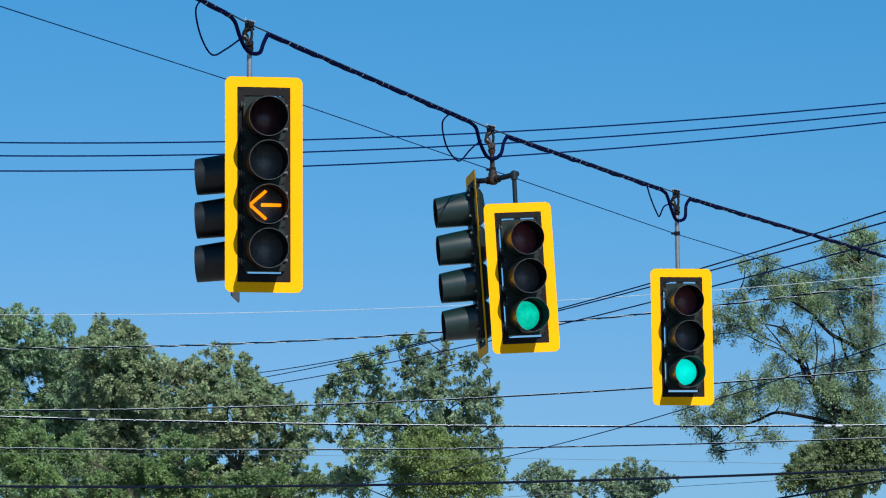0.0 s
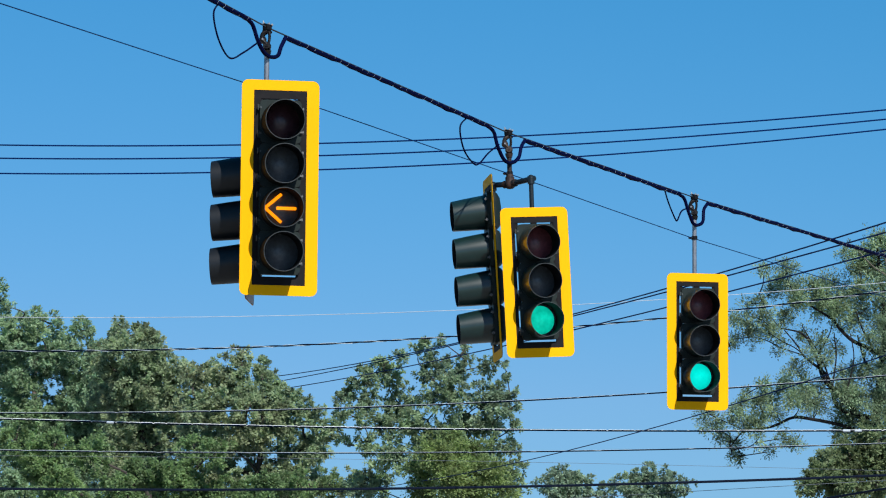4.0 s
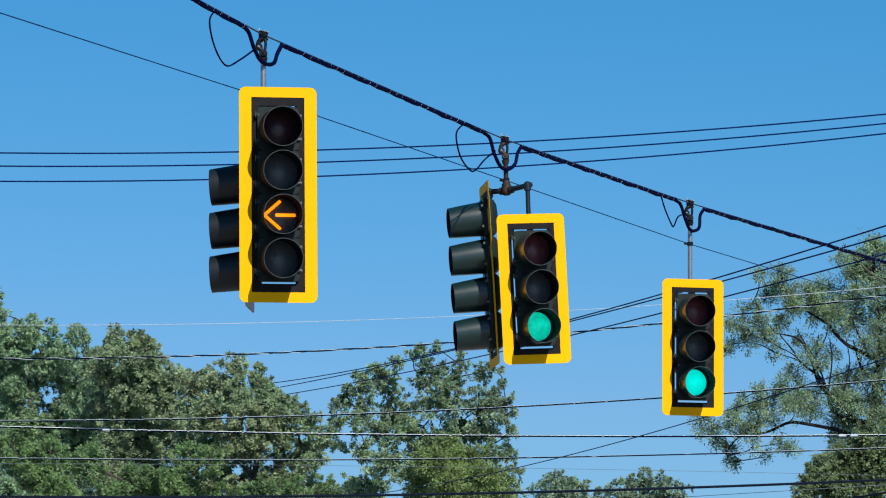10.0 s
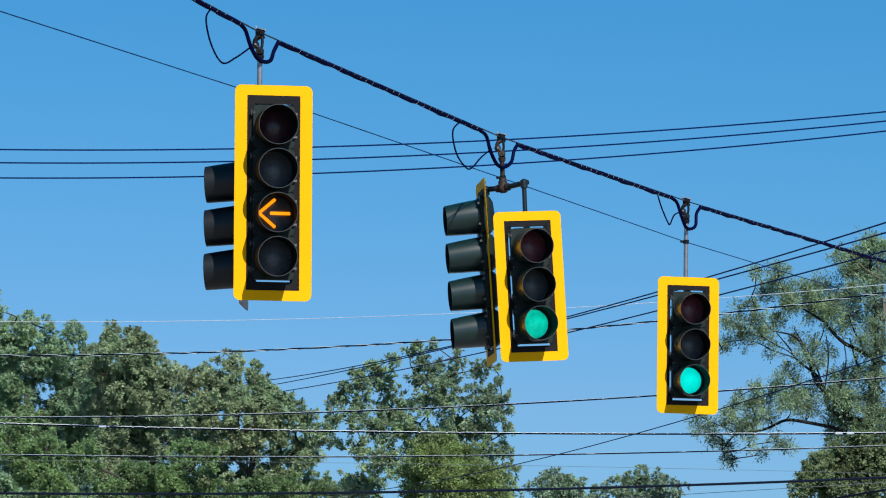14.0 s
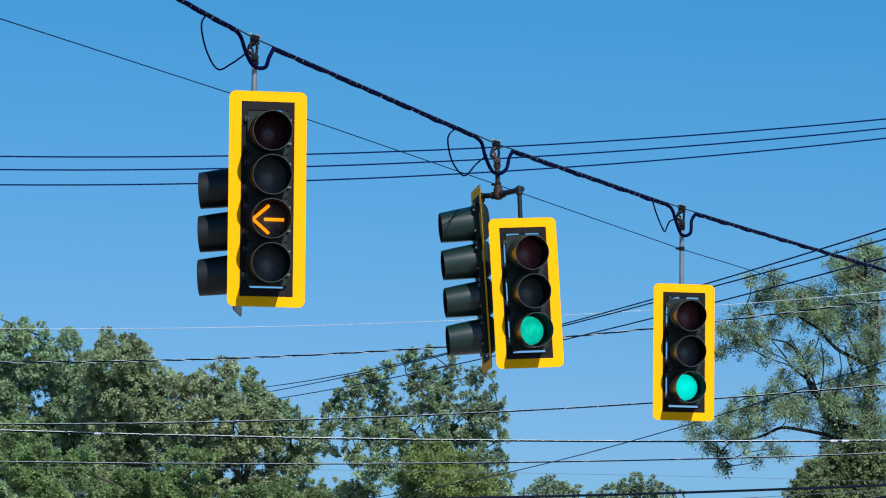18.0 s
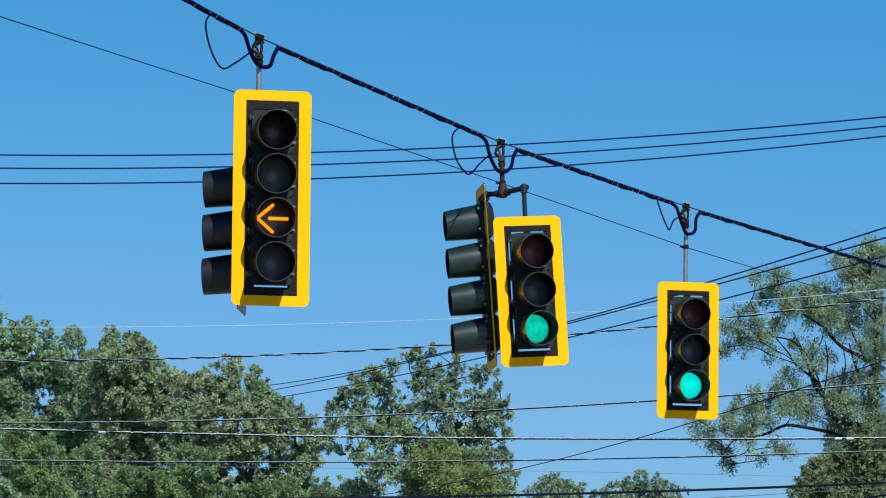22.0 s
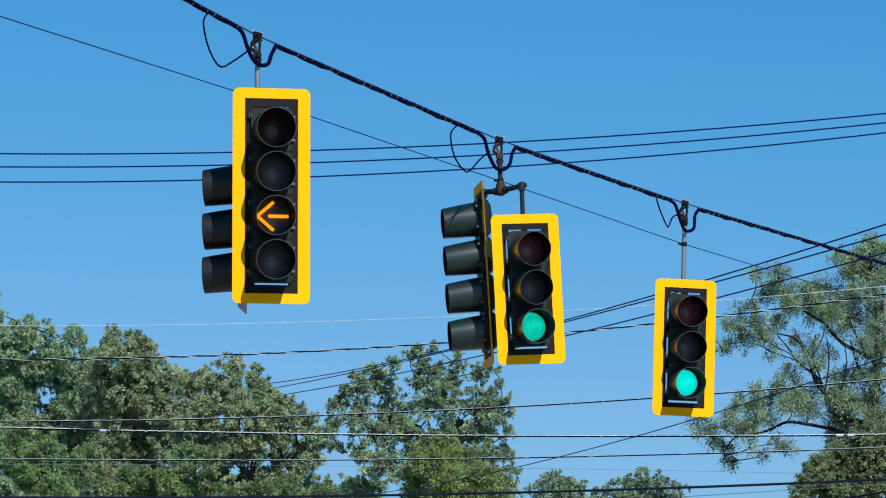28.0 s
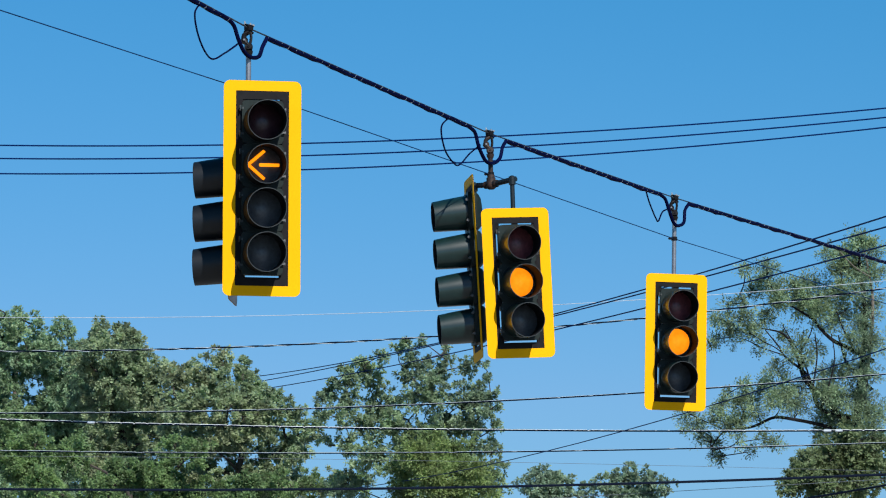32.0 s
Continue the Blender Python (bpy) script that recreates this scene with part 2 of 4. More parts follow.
def smooth_path(pts, steps=8):
    """A rounded line through pts."""
    pts = [Vector(p) for p in pts]
    pts = [pts[0] * 2 - pts[1], *pts, pts[-1] * 2 - pts[-2]]
    out = []
    for a, b, c, d in zip(pts, pts[1:], pts[2:], pts[3:]):
        for k in range(steps):
            t = k / steps
            out.append(0.5 * (2 * b + (c - a) * t + (2 * a - 5 * b + 4 * c - d) * t * t + (3 * b - a - 3 * c + d) * t ** 3))
    return out + [pts[-2]]


def box(bm, sx, sy, sz, at=(0, 0, 0), bevel=0.0, turn=None):
    r = bmesh.ops.create_cube(bm, size=1)
    vs = r["verts"]
    bmesh.ops.scale(bm, vec=(sx, sy, sz), verts=vs)
    if bevel:
        es = list({e for v in vs for e in v.link_edges})
        vs = list({v for f in bmesh.ops.bevel(bm, geom=es, offset=bevel, segments=2, affect="EDGES")["faces"] for v in f.verts} | {v for v in vs if v.is_valid})
    if turn is not None:
        bmesh.ops.transform(bm, matrix=turn, verts=vs)
    bmesh.ops.translate(bm, vec=at, verts=vs)
    return bm


def rounded(w, h, r, seg=5):
    """The outline of a rounded rectangle in x and z."""
    out = []
    for cx, cz, a0 in ((w / 2 - r, h / 2 - r, 0), (-w / 2 + r, h / 2 - r, 90), (-w / 2 + r, -h / 2 + r, 180), (w / 2 - r, -h / 2 + r, 270)):
        for k in range(seg + 1):
            a = radians(a0 + 90 * k / seg)
            out.append((cx + r * math.cos(a), cz + r * math.sin(a)))
    return out


def ring_plate(outer, inner, y0, y1):
    """A flat frame between two outlines of as many points, from y0 (front) to y1."""
    bm = bmesh.new()
    loops = [[bm.verts.new((x, y, z)) for x, z in o] for o, y in ((outer, y0), (inner, y0), (inner, y1), (outer, y1))]
    n = len(outer)
    for i in range(4):
        a, b = loops[i], loops[(i + 1) % 4]
        for k in range(n):
            f = bm.faces.new((a[k], a[(k + 1) % n], b[(k + 1) % n], b[k]))
            f.material_index = 1 if i == 2 else 0
    return bm


def disc_dome(radius, rise, sides=36, rings=6):
    """A shallow dome that faces -y."""
    bm = bmesh.new()
    rows = []
    for j in range(1, rings + 1):
        a = j / rings
        rows.append([bm.verts.new((radius * a * math.cos(t), -rise * (1 - a * a), radius * a * math.sin(t))) for t in (2 * math.pi * k / sides for k in range(sides))])
    mid = bm.verts.new((0, -rise, 0))
    for k in range(sides):
        bm.faces.new((mid, rows[0][k], rows[0][(k + 1) % sides]))
        for a, b in zip(rows, rows[1:]):
            bm.faces.new((a[k], b[k], b[(k + 1) % sides], a[(k + 1) % sides]))
    back = [bm.verts.new((v.co.x, 0.012, v.co.z)) for v in rows[-1]]
    for k in range(sides):
        bm.faces.new((rows[-1][k], back[k], back[(k + 1) % sides], rows[-1][(k + 1) % sides]))
    bm.faces.new(back[::-1])
    return bm


# ---- ground ----
def build_ground():
    bm = bmesh.new()
    n = 24
    grid = [[bm.verts.new((2400 * (i / n - 0.5), 2400 * (j / n - 0.5), 0)) for j in range(n + 1)] for i in range(n + 1)]
    for i in range(n):
        for j in range(n):
            bm.faces.new((grid[i][j], grid[i + 1][j], grid[i + 1][j + 1], grid[i][j + 1]))
    tagged(new("ground", mesh_of("ground", bm, GROUND)), "flat grey paved ground out of view, reaching to the horizon", "ground", kind="structure")


# ---- trees ----
def leaf_mesh(name, centres, along, nor, length, width, mat, rng):
    """Many small folded leaves, one island each: along runs from stalk to tip, nor is the leaf's upper side."""
    n = len(centres)
    along = along / np.linalg.norm(along, axis=1)[:, None]
    nor = nor - along * (nor * along).sum(1)[:, None]
    nor /= np.linalg.norm(nor, axis=1)[:, None] + 1e-9
    wide = np.cross(nor, along)
    s = rng.uniform(0.6, 1.3, (n, 1))
    v = np.empty((n, 4, 3))
    for k, (u, w, lift) in enumerate(((-0.5, 0.24, -0.05), (0.4, 0.5, 0.12), (0.5, -0.22, -0.05), (-0.42, -0.5, 0.12))):
        v[:, k] = centres + along * s * length * u + wide * s * width * w + nor * s * width * lift
    me = bpy.data.meshes.new(name)
    me.vertices.add(4 * n)
    me.vertices.foreach_set("co", v.ravel())
    me.loops.add(4 * n)
    me.loops.foreach_set("vertex_index", np.arange(4 * n))
    me.polygons.add(n)
    me.polygons.foreach_set("loop_start", np.arange(0, 4 * n, 4))
    me.update(calc_edges=True)
    me.materials.append(mat)
    return me


def tree(label, category, base, height, girth, blobs, mat, bark, leaf=(0.13, 0.08), tuft=0.16, per=9, spray=0.13, reach=1.0, cover=1.0, flat=0.9, droop=0.0, shell=0.5, holes=(), lower=0, limbs=(), pale=(), seed=1, spread=2.2, depth=1.2, bough=0.13, fill=1.0, group="roadside trees", twig=0.012, back=0, sticks=6, swell=1.0):
    """A tree: tapered trunk, a limb to every bough, and a crown of leaves in tufts at the twigs' ends. blobs: boughs as
    x, z, radius in the plane of the trunk;
    limbs: bare main limbs; pale: those whose bark colour is lightened to look sunlit; holes: gaps in the crown as x, z
    and two radii; reach: how far down its twig a leaf may sit, as a share of the twig; shell: how deep the tufts go."""
    rng = np.random.default_rng(seed)
    bx, by = base
    top = thing("tree", label, category, group, pose(bx, by, 0))
    bm = bmesh.new()
    stem = [(0, 0, -0.1)]
    for k in range(1, 9):
        stem.append((0.12 * math.sin(k * 1.7 + seed), 0.15 * math.sin(k * 1.1 + seed * 2), height * k / 8))
    stem = smooth_path(stem, 3)
    tube(bm, stem, [girth * (1.25 if k == 0 else 1) * (1 - 0.9 * k / (len(stem) - 1)) + 0.012 for k in range(len(stem))], 10)
    part("trunk", bm, bark, top, smooth=True)
    boughs = []
    for x, z, r in blobs:
        boughs.append((x - bx, rng.uniform(-1, 0.6) * depth, z, r * swell))
    for k in range(int(fill * len(blobs))):
        p, q = boughs[k % len(blobs)], boughs[int(rng.integers(0, len(blobs)))]
        if math.dist((p[0], p[2]), (q[0], q[2])) < 1.7 * (p[3] + q[3]) and p is not q:
            boughs.append(tuple((u + v) / 2 for u, v in zip(p, q))[:3] + (0.42 * (p[3] + q[3]),))
    for k in range(0, len(blobs) if back else 0, 2):
        x, z, r = blobs[k]
        boughs.append(((x - bx) * 0.85, rng.uniform(0.9, 2.2), z - rng.uniform(0.3, 0.8), r * 1.1))
    for k in range(lower):
        a = 2.4 * k + seed
        boughs.append((spread * math.cos(a), spread * math.sin(a), height * (0.3 + 0.36 * k / lower), spread * 0.42))
    bare = []
    for row in limbs:
        path = smooth_path([(x - bx, y, z) for x, y, z, r in row], 5)
        rad = np.interp(np.linspace(0, len(row) - 1, len(path)), range(len(row)), [r for *_, r in row])
        part("limb", tube(bmesh.new(), path, [float(r) for r in rad], 8), SUNLIT_BARK if row in pale else bark, top, smooth=True)
        bare += path
    wood_at = [Vector(p) for p in stem if p[2] > 0.22 * height] + bare
    boughs.sort(key=lambda q: min((Vector(q[:3]) - p).length for p in wood_at))
    places, ways, sides = [], [], []
    for x, y, z, r in boughs:
        end = Vector((x, y, z))
        start = min(wood_at, key=lambda p: (p - end).length + max(0, p.z - z + 0.35 * (p - end).length) * 1.5)
        bow = min(0.12, 0.16 * (end - start).length)
        mid = start.lerp(end, 0.5) + Vector((rng.normal() * bow, rng.normal() * bow, rng.uniform(-0.07, 0.06) * (end - start).length))
        path = smooth_path([start, mid, end], 5)
        # twigs run out from the bough's end, longer in some directions than in others
        n = max(6, int(cover * 4 * math.pi * r * r / tuft ** 2 * (0.12 if z < 0.6 * height else 1)))
        d = rng.normal(size=(n, 3))
        d /= np.linalg.norm(d, axis=1)[:, None]
        d = d[(d[:, 1] < 0.25) | (rng.uniform(size=n) < 0.5)]
        a, b, c = rng.uniform(0, 6.3, 3)
        lump = np.sin(3.3 * d[:, 0] + a) * np.sin(3.9 * d[:, 2] + b) + 0.6 * np.sin(7.1 * d[:, 0] + c) * np.sin(6.3 * d[:, 2] + a)
        ends = d * (r * (1 - shell * rng.uniform(size=len(d)) ** 1.6) * (1 + 0.36 * lump))[:, None] * (1, 1, flat)
        ends[:, 2] -= droop * (ends[:, 0] ** 2 + ends[:, 1] ** 2) / r
        keep = np.ones(len(d), bool)
        for hx, hz, rx, rz in holes:
            inside = ((ends[:, 0] + x + bx - hx) / rx) ** 2 + ((ends[:, 2] + z - hz) / rz) ** 2
            keep &= inside > rng.uniform(0.45, 1.25, len(d))
        if keep.mean() < 0.4:
            continue
        ends, d = ends[keep], d[keep]
        wood = tube(bmesh.new(), path, [min(girth * bough, 0.02 + 0.02 * (end - start).length) * (1 - k / len(path)) + twig for k in range(len(path))], 6)
        wood_at += path[2:]
        for k in range(0, len(ends), sticks):
            tip = end + Vector(ends[k])
            tube(wood, [end, end.lerp(tip, 0.5) + Vector(rng.normal(size=3)) * 0.03, tip], [twig, twig * 0.7, twig * 0.35], 4, False)
        part("limb", wood, bark, top, smooth=True)
        axis = d * 0.75 + (0.08, -0.12, 0.4) + rng.normal(size=d.shape) * 0.35
        m = per * len(ends)
        at, ax = np.repeat(ends, per, 0), np.repeat(axis, per, 0)
        way = ax * 0.7 + rng.normal(size=(m, 3)) * 0.6
        way /= np.linalg.norm(way, axis=1)[:, None]
        places.append(np.array(end) + at * rng.uniform(reach, 1, (m, 1)) + way * spray * rng.uniform(0.3, 1, (m, 1)))
        ways.append(way - (0, 0, 0.25))
        sides.append(ax * 0.6 + (0.08, -0.28, 0.55) + rng.normal(size=(m, 3)) * 0.38)
    crown = new("crown", leaf_mesh("crown", np.concatenate(places), np.concatenate(ways), np.concatenate(sides), *leaf, mat, rng))
    crown.parent = top
    return top


def build_trees():
    oak = leaf_material("oak_leaves", (0.227, 0.314, 0.183), (0.320, 0.436, 0.260), (0.385, 0.413, 0.241), 0.54)
    green = leaf_material("maple_leaves", (0.196, 0.307, 0.195), (0.299, 0.435, 0.275), (0.326, 0.445, 0.230), 0.54)
    front = leaf_material("sapling_leaves", (0.156, 0.250, 0.120), (0.209, 0.322, 0.148), (0.233, 0.347, 0.136), 0.54)
    pale = leaf_material("birch_leaves", (0.162, 0.232, 0.153), (0.308, 0.421, 0.284), (0.302, 0.411, 0.200), 0.54)
    olive = leaf_material("olive_leaves", (0.190, 0.274, 0.106), (0.234, 0.331, 0.128), (0.259, 0.337, 0.123), 0.54)
    willow = leaf_material("willow_leaves", (0.11, 0.165, 0.12), (0.265, 0.375, 0.24), (0.265, 0.365, 0.185), 0.46)
    # haze over the distant trees is put into this paler leaf colour
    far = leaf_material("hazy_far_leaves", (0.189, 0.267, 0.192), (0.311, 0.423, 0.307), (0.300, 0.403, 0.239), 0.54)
    shrub = leaf_material("shrub_leaves", (0.131, 0.190, 0.101), (0.195, 0.264, 0.138), (0.211, 0.264, 0.128), 0.54)
    tree("tall deciduous tree with dense mid-green leaves by the road", "tree", (-9.7, 118.8), 11.6, 0.26,
         [(-10.77, 13.30, 0.50), (-11.68, 14.05, 0.18), (-11.70, 13.69, 0.30), (-11.29, 13.76, 0.18), (-11.40, 13.09, 0.59), (-11.47, 12.64, 0.50), (-9.67, 13.45, 0.33), (-10.05, 12.79, 0.52), (-9.75, 12.19, 0.67),
          (-10.57, 12.64, 0.36), (-11.45, 11.11, 0.68), (-10.26, 10.87, 0.68), (-9.14, 11.44, 0.59), (-11.21, 10.10, 0.89), (-9.87, 9.95, 0.89), (-8.99, 10.55, 0.67), (-11.65, 9.21, 0.74), (-10.31, 9.06, 0.74),
          (-9.31, 12.79, 0.33), (-9.23, 12.31, 0.45), (-9.15, 11.81, 0.50), (-9.46, 13.06, 0.24), (-8.93, 12.97, 0.21), (-9.77, 11.77, 0.30), (-11.65, 12.04, 0.36), (-11.35, 11.62, 0.27), (-11.81, 12.41, 0.36), (-11.74, 14.25, 0.16), (-11.69, 14.55, 0.12), (-11.05, 13.88, 0.15), (-10.75, 13.79, 0.18), (-10.30, 13.61, 0.18), (-9.74, 13.64, 0.16), (-9.75, 12.02, 0.36), (-9.56, 11.35, 0.39), (-9.97, 10.98, 0.36)],
         green, DARKBARK, (0.06, 0.045), tuft=0.185, per=44, spray=0.145, shell=0.75, cover=0.9, fill=1.2, back=1, lower=12, seed=3, bough=0.06, twig=0.008,
         holes=((-10.42, 11.90, 0.33, 0.16), (-10.57, 12.04, 0.160, 0.075), (-10.17, 11.86, 0.085, 0.100), (-11.02, 12.10, 0.060, 0.070), (-9.71, 13.13, 0.13, 0.16), (-11.59, 13.67, 0.10, 0.13), (-11.23, 12.71, 0.10, 0.13), (-9.42, 12.47, 0.10, 0.10),))
    tree("oak tree with dense olive-brown leaves by the road", "tree", (-7.6, 112.9), 12.4, 0.24,
         [(-8.31, 12.75, 0.34), (-7.71, 12.79, 0.23), (-7.64, 12.43, 0.40), (-7.35, 12.08, 0.45), (-8.06, 12.22, 0.42), (-8.56, 12.01, 0.49), (-7.92, 11.51, 0.64), (-6.86, 11.72, 0.54), (-6.99, 11.08, 0.64),
          (-8.55, 11.08, 0.56), (-7.69, 10.37, 0.78), (-6.56, 10.23, 0.64), (-8.25, 9.52, 0.71), (-7.12, 9.38, 0.78), (-7.68, 8.68, 0.71), (-7.76, 12.96, 0.17), (-7.40, 12.62, 0.21), (-8.28, 13.00, 0.14)],
         oak, DARKBARK, (0.06, 0.045), tuft=0.18, per=44, spray=0.14, shell=0.75, cover=0.9, fill=1.2, back=1, lower=12, seed=5,
         holes=((-8.14, 12.12, 0.13, 0.16), (-7.06, 11.93, 0.11, 0.13), (-8.00, 12.69, 0.10, 0.13), (-8.70, 12.21, 0.10, 0.10),))
    tree("oak tree with rounded dark olive crown sloping down", "tree", (-4.4, 104.5), 11.0, 0.22,
         [(-4.88, 11.42, 0.26), (-5.49, 11.09, 0.37), (-5.82, 10.89, 0.34), (-4.51, 11.15, 0.29), (-4.31, 10.96, 0.26), (-5.03, 10.76, 0.55), (-4.12, 10.63, 0.37), (-5.69, 10.23, 0.59), (-4.64, 10.10, 0.55),
          (-3.72, 10.30, 0.39), (-3.20, 10.00, 0.34), (-3.98, 9.71, 0.50), (-2.93, 9.71, 0.34), (-2.57, 9.64, 0.21), (-5.55, 9.44, 0.55), (-3.19, 9.31, 0.29), (-4.50, 9.44, 0.37), (-3.72, 9.12, 0.33),
          (-4.11, 8.50, 0.47), (-5.41, 8.46, 0.55), (-2.93, 8.50, 0.42), (-2.27, 8.42, 0.33), (-3.45, 8.37, 0.42), (-3.13, 9.12, 0.26), (-4.76, 8.42, 0.29), (-5.02, 9.25, 0.31), (-3.71, 8.72, 0.26)],
         oak, DARKBARK, (0.057, 0.043), tuft=0.17, per=44, spray=0.13, shell=0.75, cover=0.9, back=1, lower=10, seed=8,
         holes=((-4.64, 9.94, 0.10, 0.24), (-4.85, 9.07, 0.13, 0.16), (-4.46, 8.89, 0.16, 0.18), (-4.63, 8.63, 0.10, 0.09), (-4.08, 9.02, 0.12, 0.08), (-2.57, 8.94, 0.63, 0.22), (-2.21, 9.64, 0.16, 0.44), (-4.54, 11.04, 0.09, 0.12),))
    tree("loose-crowned tree with small pale green leaves and sky gaps", "tree", (-0.4, 99.0), 9.5, 0.14,
         [(-1.04, 10.89, 0.17), (-1.54, 10.70, 0.20), (-2.06, 10.27, 0.17), (-2.33, 9.89, 0.17), (-2.41, 9.58, 0.15), (1.07, 10.27, 0.22), (1.25, 9.64, 0.20), (1.44, 9.33, 0.17), (1.38, 8.90, 0.22),
          (1.50, 8.46, 0.22), (-1.79, 9.89, 0.32), (-2.28, 9.02, 0.15), (-2.16, 8.40, 0.22), (-1.79, 8.90, 0.32), (-0.79, 9.39, 0.45), (0.32, 9.52, 0.45), (0.94, 9.39, 0.35), (-0.65, 11.06, 0.20),
          (-0.36, 10.89, 0.22), (-0.11, 10.70, 0.22), (0.35, 11.04, 0.12), (0.39, 10.76, 0.17), (-0.48, 10.58, 0.31), (0.20, 10.49, 0.31), (0.84, 10.66, 0.27), (-1.29, 10.49, 0.40), (-1.79, 10.37, 0.32),
          (-2.19, 10.12, 0.25), (-1.04, 9.83, 0.56), (-0.05, 10.08, 0.56), (0.70, 9.83, 0.52), (1.34, 9.95, 0.16), (-2.01, 9.52, 0.40), (-0.36, 9.02, 0.68), (0.82, 8.90, 0.60), (-1.17, 8.71, 0.59),
          (1.19, 8.18, 0.50), (0.07, 8.15, 0.68), (-1.78, 8.13, 0.50), (1.48, 10.08, 0.12), (1.50, 9.80, 0.11), (1.15, 10.67, 0.15), (1.27, 10.41, 0.11), (-1.42, 10.79, 0.11), (-1.84, 10.61, 0.11), (-2.15, 10.34, 0.10), (-0.52, 11.19, 0.14), (-0.18, 11.17, 0.14), (0.37, 11.12, 0.11)],
         pale, DARKBARK, (0.052, 0.042), tuft=0.165, per=30, spray=0.105, reach=0.85, shell=0.85, cover=1.0, fill=0.9, bough=0.07, twig=0.007, lower=9, seed=11, spread=1.6, depth=0.8, droop=0.15, sticks=4,
         holes=((-0.92, 9.03, 0.14, 0.15), (0.52, 9.70, 0.17, 0.15), (0.70, 9.02, 0.25, 0.11), (0.55, 8.20, 0.27, 0.14), (-2.19, 8.57, 0.47, 0.21), (-2.08, 9.27, 0.12, 0.37), (-1.14, 9.46, 0.10, 0.10), (-0.27, 10.27, 0.10, 0.09), (1.22, 8.75, 0.12, 0.10), (-2.47, 10.54, 0.15, 0.45)))
    tree("rounded feathery olive-green tree before a loose-crowned one", "tree", (0.2, 91.1), 8.2, 0.13,
         [(0.07, 8.44, 0.32), (-0.25, 8.16, 0.37), (0.50, 8.16, 0.39), (0.18, 7.90, 0.41), (-0.50, 7.78, 0.39), (0.92, 7.78, 0.34), (0.07, 7.55, 0.46), (0.58, 7.41, 0.39), (-0.56, 7.39, 0.34),
          (1.15, 7.39, 0.25)],
         olive, DARKBARK, (0.05, 0.03), tuft=0.115, per=22, spray=0.16, reach=0.6, shell=0.9, lower=8, seed=31, spread=1.4, depth=0.6,
         holes=((0.50, 7.66, 0.23, 0.10), (-0.93, 8.30, 0.11, 0.11),))
    tree("leafy bright green tree in front of the oaks", "tree", (-7.4, 103.0), 8.6, 0.15,
         [(-9.33, 8.75, 0.46), (-8.18, 9.01, 0.44), (-7.14, 8.55, 0.46), (-8.81, 8.27, 0.52), (-6.24, 8.43, 0.46), (-7.52, 8.10, 0.52), (-5.14, 8.17, 0.41), (-9.86, 9.33, 0.41), (-4.56, 8.10, 0.36),
          (-5.85, 8.10, 0.41), (-8.95, 9.20, 0.36), (-4.02, 8.24, 0.33), (-3.37, 8.29, 0.31), (-2.73, 8.31, 0.26), (-2.11, 8.31, 0.27), (-1.67, 8.35, 0.31), (-5.83, 9.19, 0.33), (-5.28, 9.00, 0.31)],
         front, DARKBARK, (0.056, 0.042), tuft=0.165, per=40, spray=0.13, lower=10, seed=33, spread=2.0, depth=0.8)
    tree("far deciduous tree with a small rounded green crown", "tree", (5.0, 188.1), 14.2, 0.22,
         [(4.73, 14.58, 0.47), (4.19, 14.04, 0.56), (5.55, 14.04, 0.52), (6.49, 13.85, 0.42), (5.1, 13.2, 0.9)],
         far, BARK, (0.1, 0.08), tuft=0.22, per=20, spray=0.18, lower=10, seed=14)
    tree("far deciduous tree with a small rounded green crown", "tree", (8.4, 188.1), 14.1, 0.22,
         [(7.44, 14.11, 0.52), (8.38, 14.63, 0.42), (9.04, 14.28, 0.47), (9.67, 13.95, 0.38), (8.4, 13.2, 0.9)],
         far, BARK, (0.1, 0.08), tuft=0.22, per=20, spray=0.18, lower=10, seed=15)
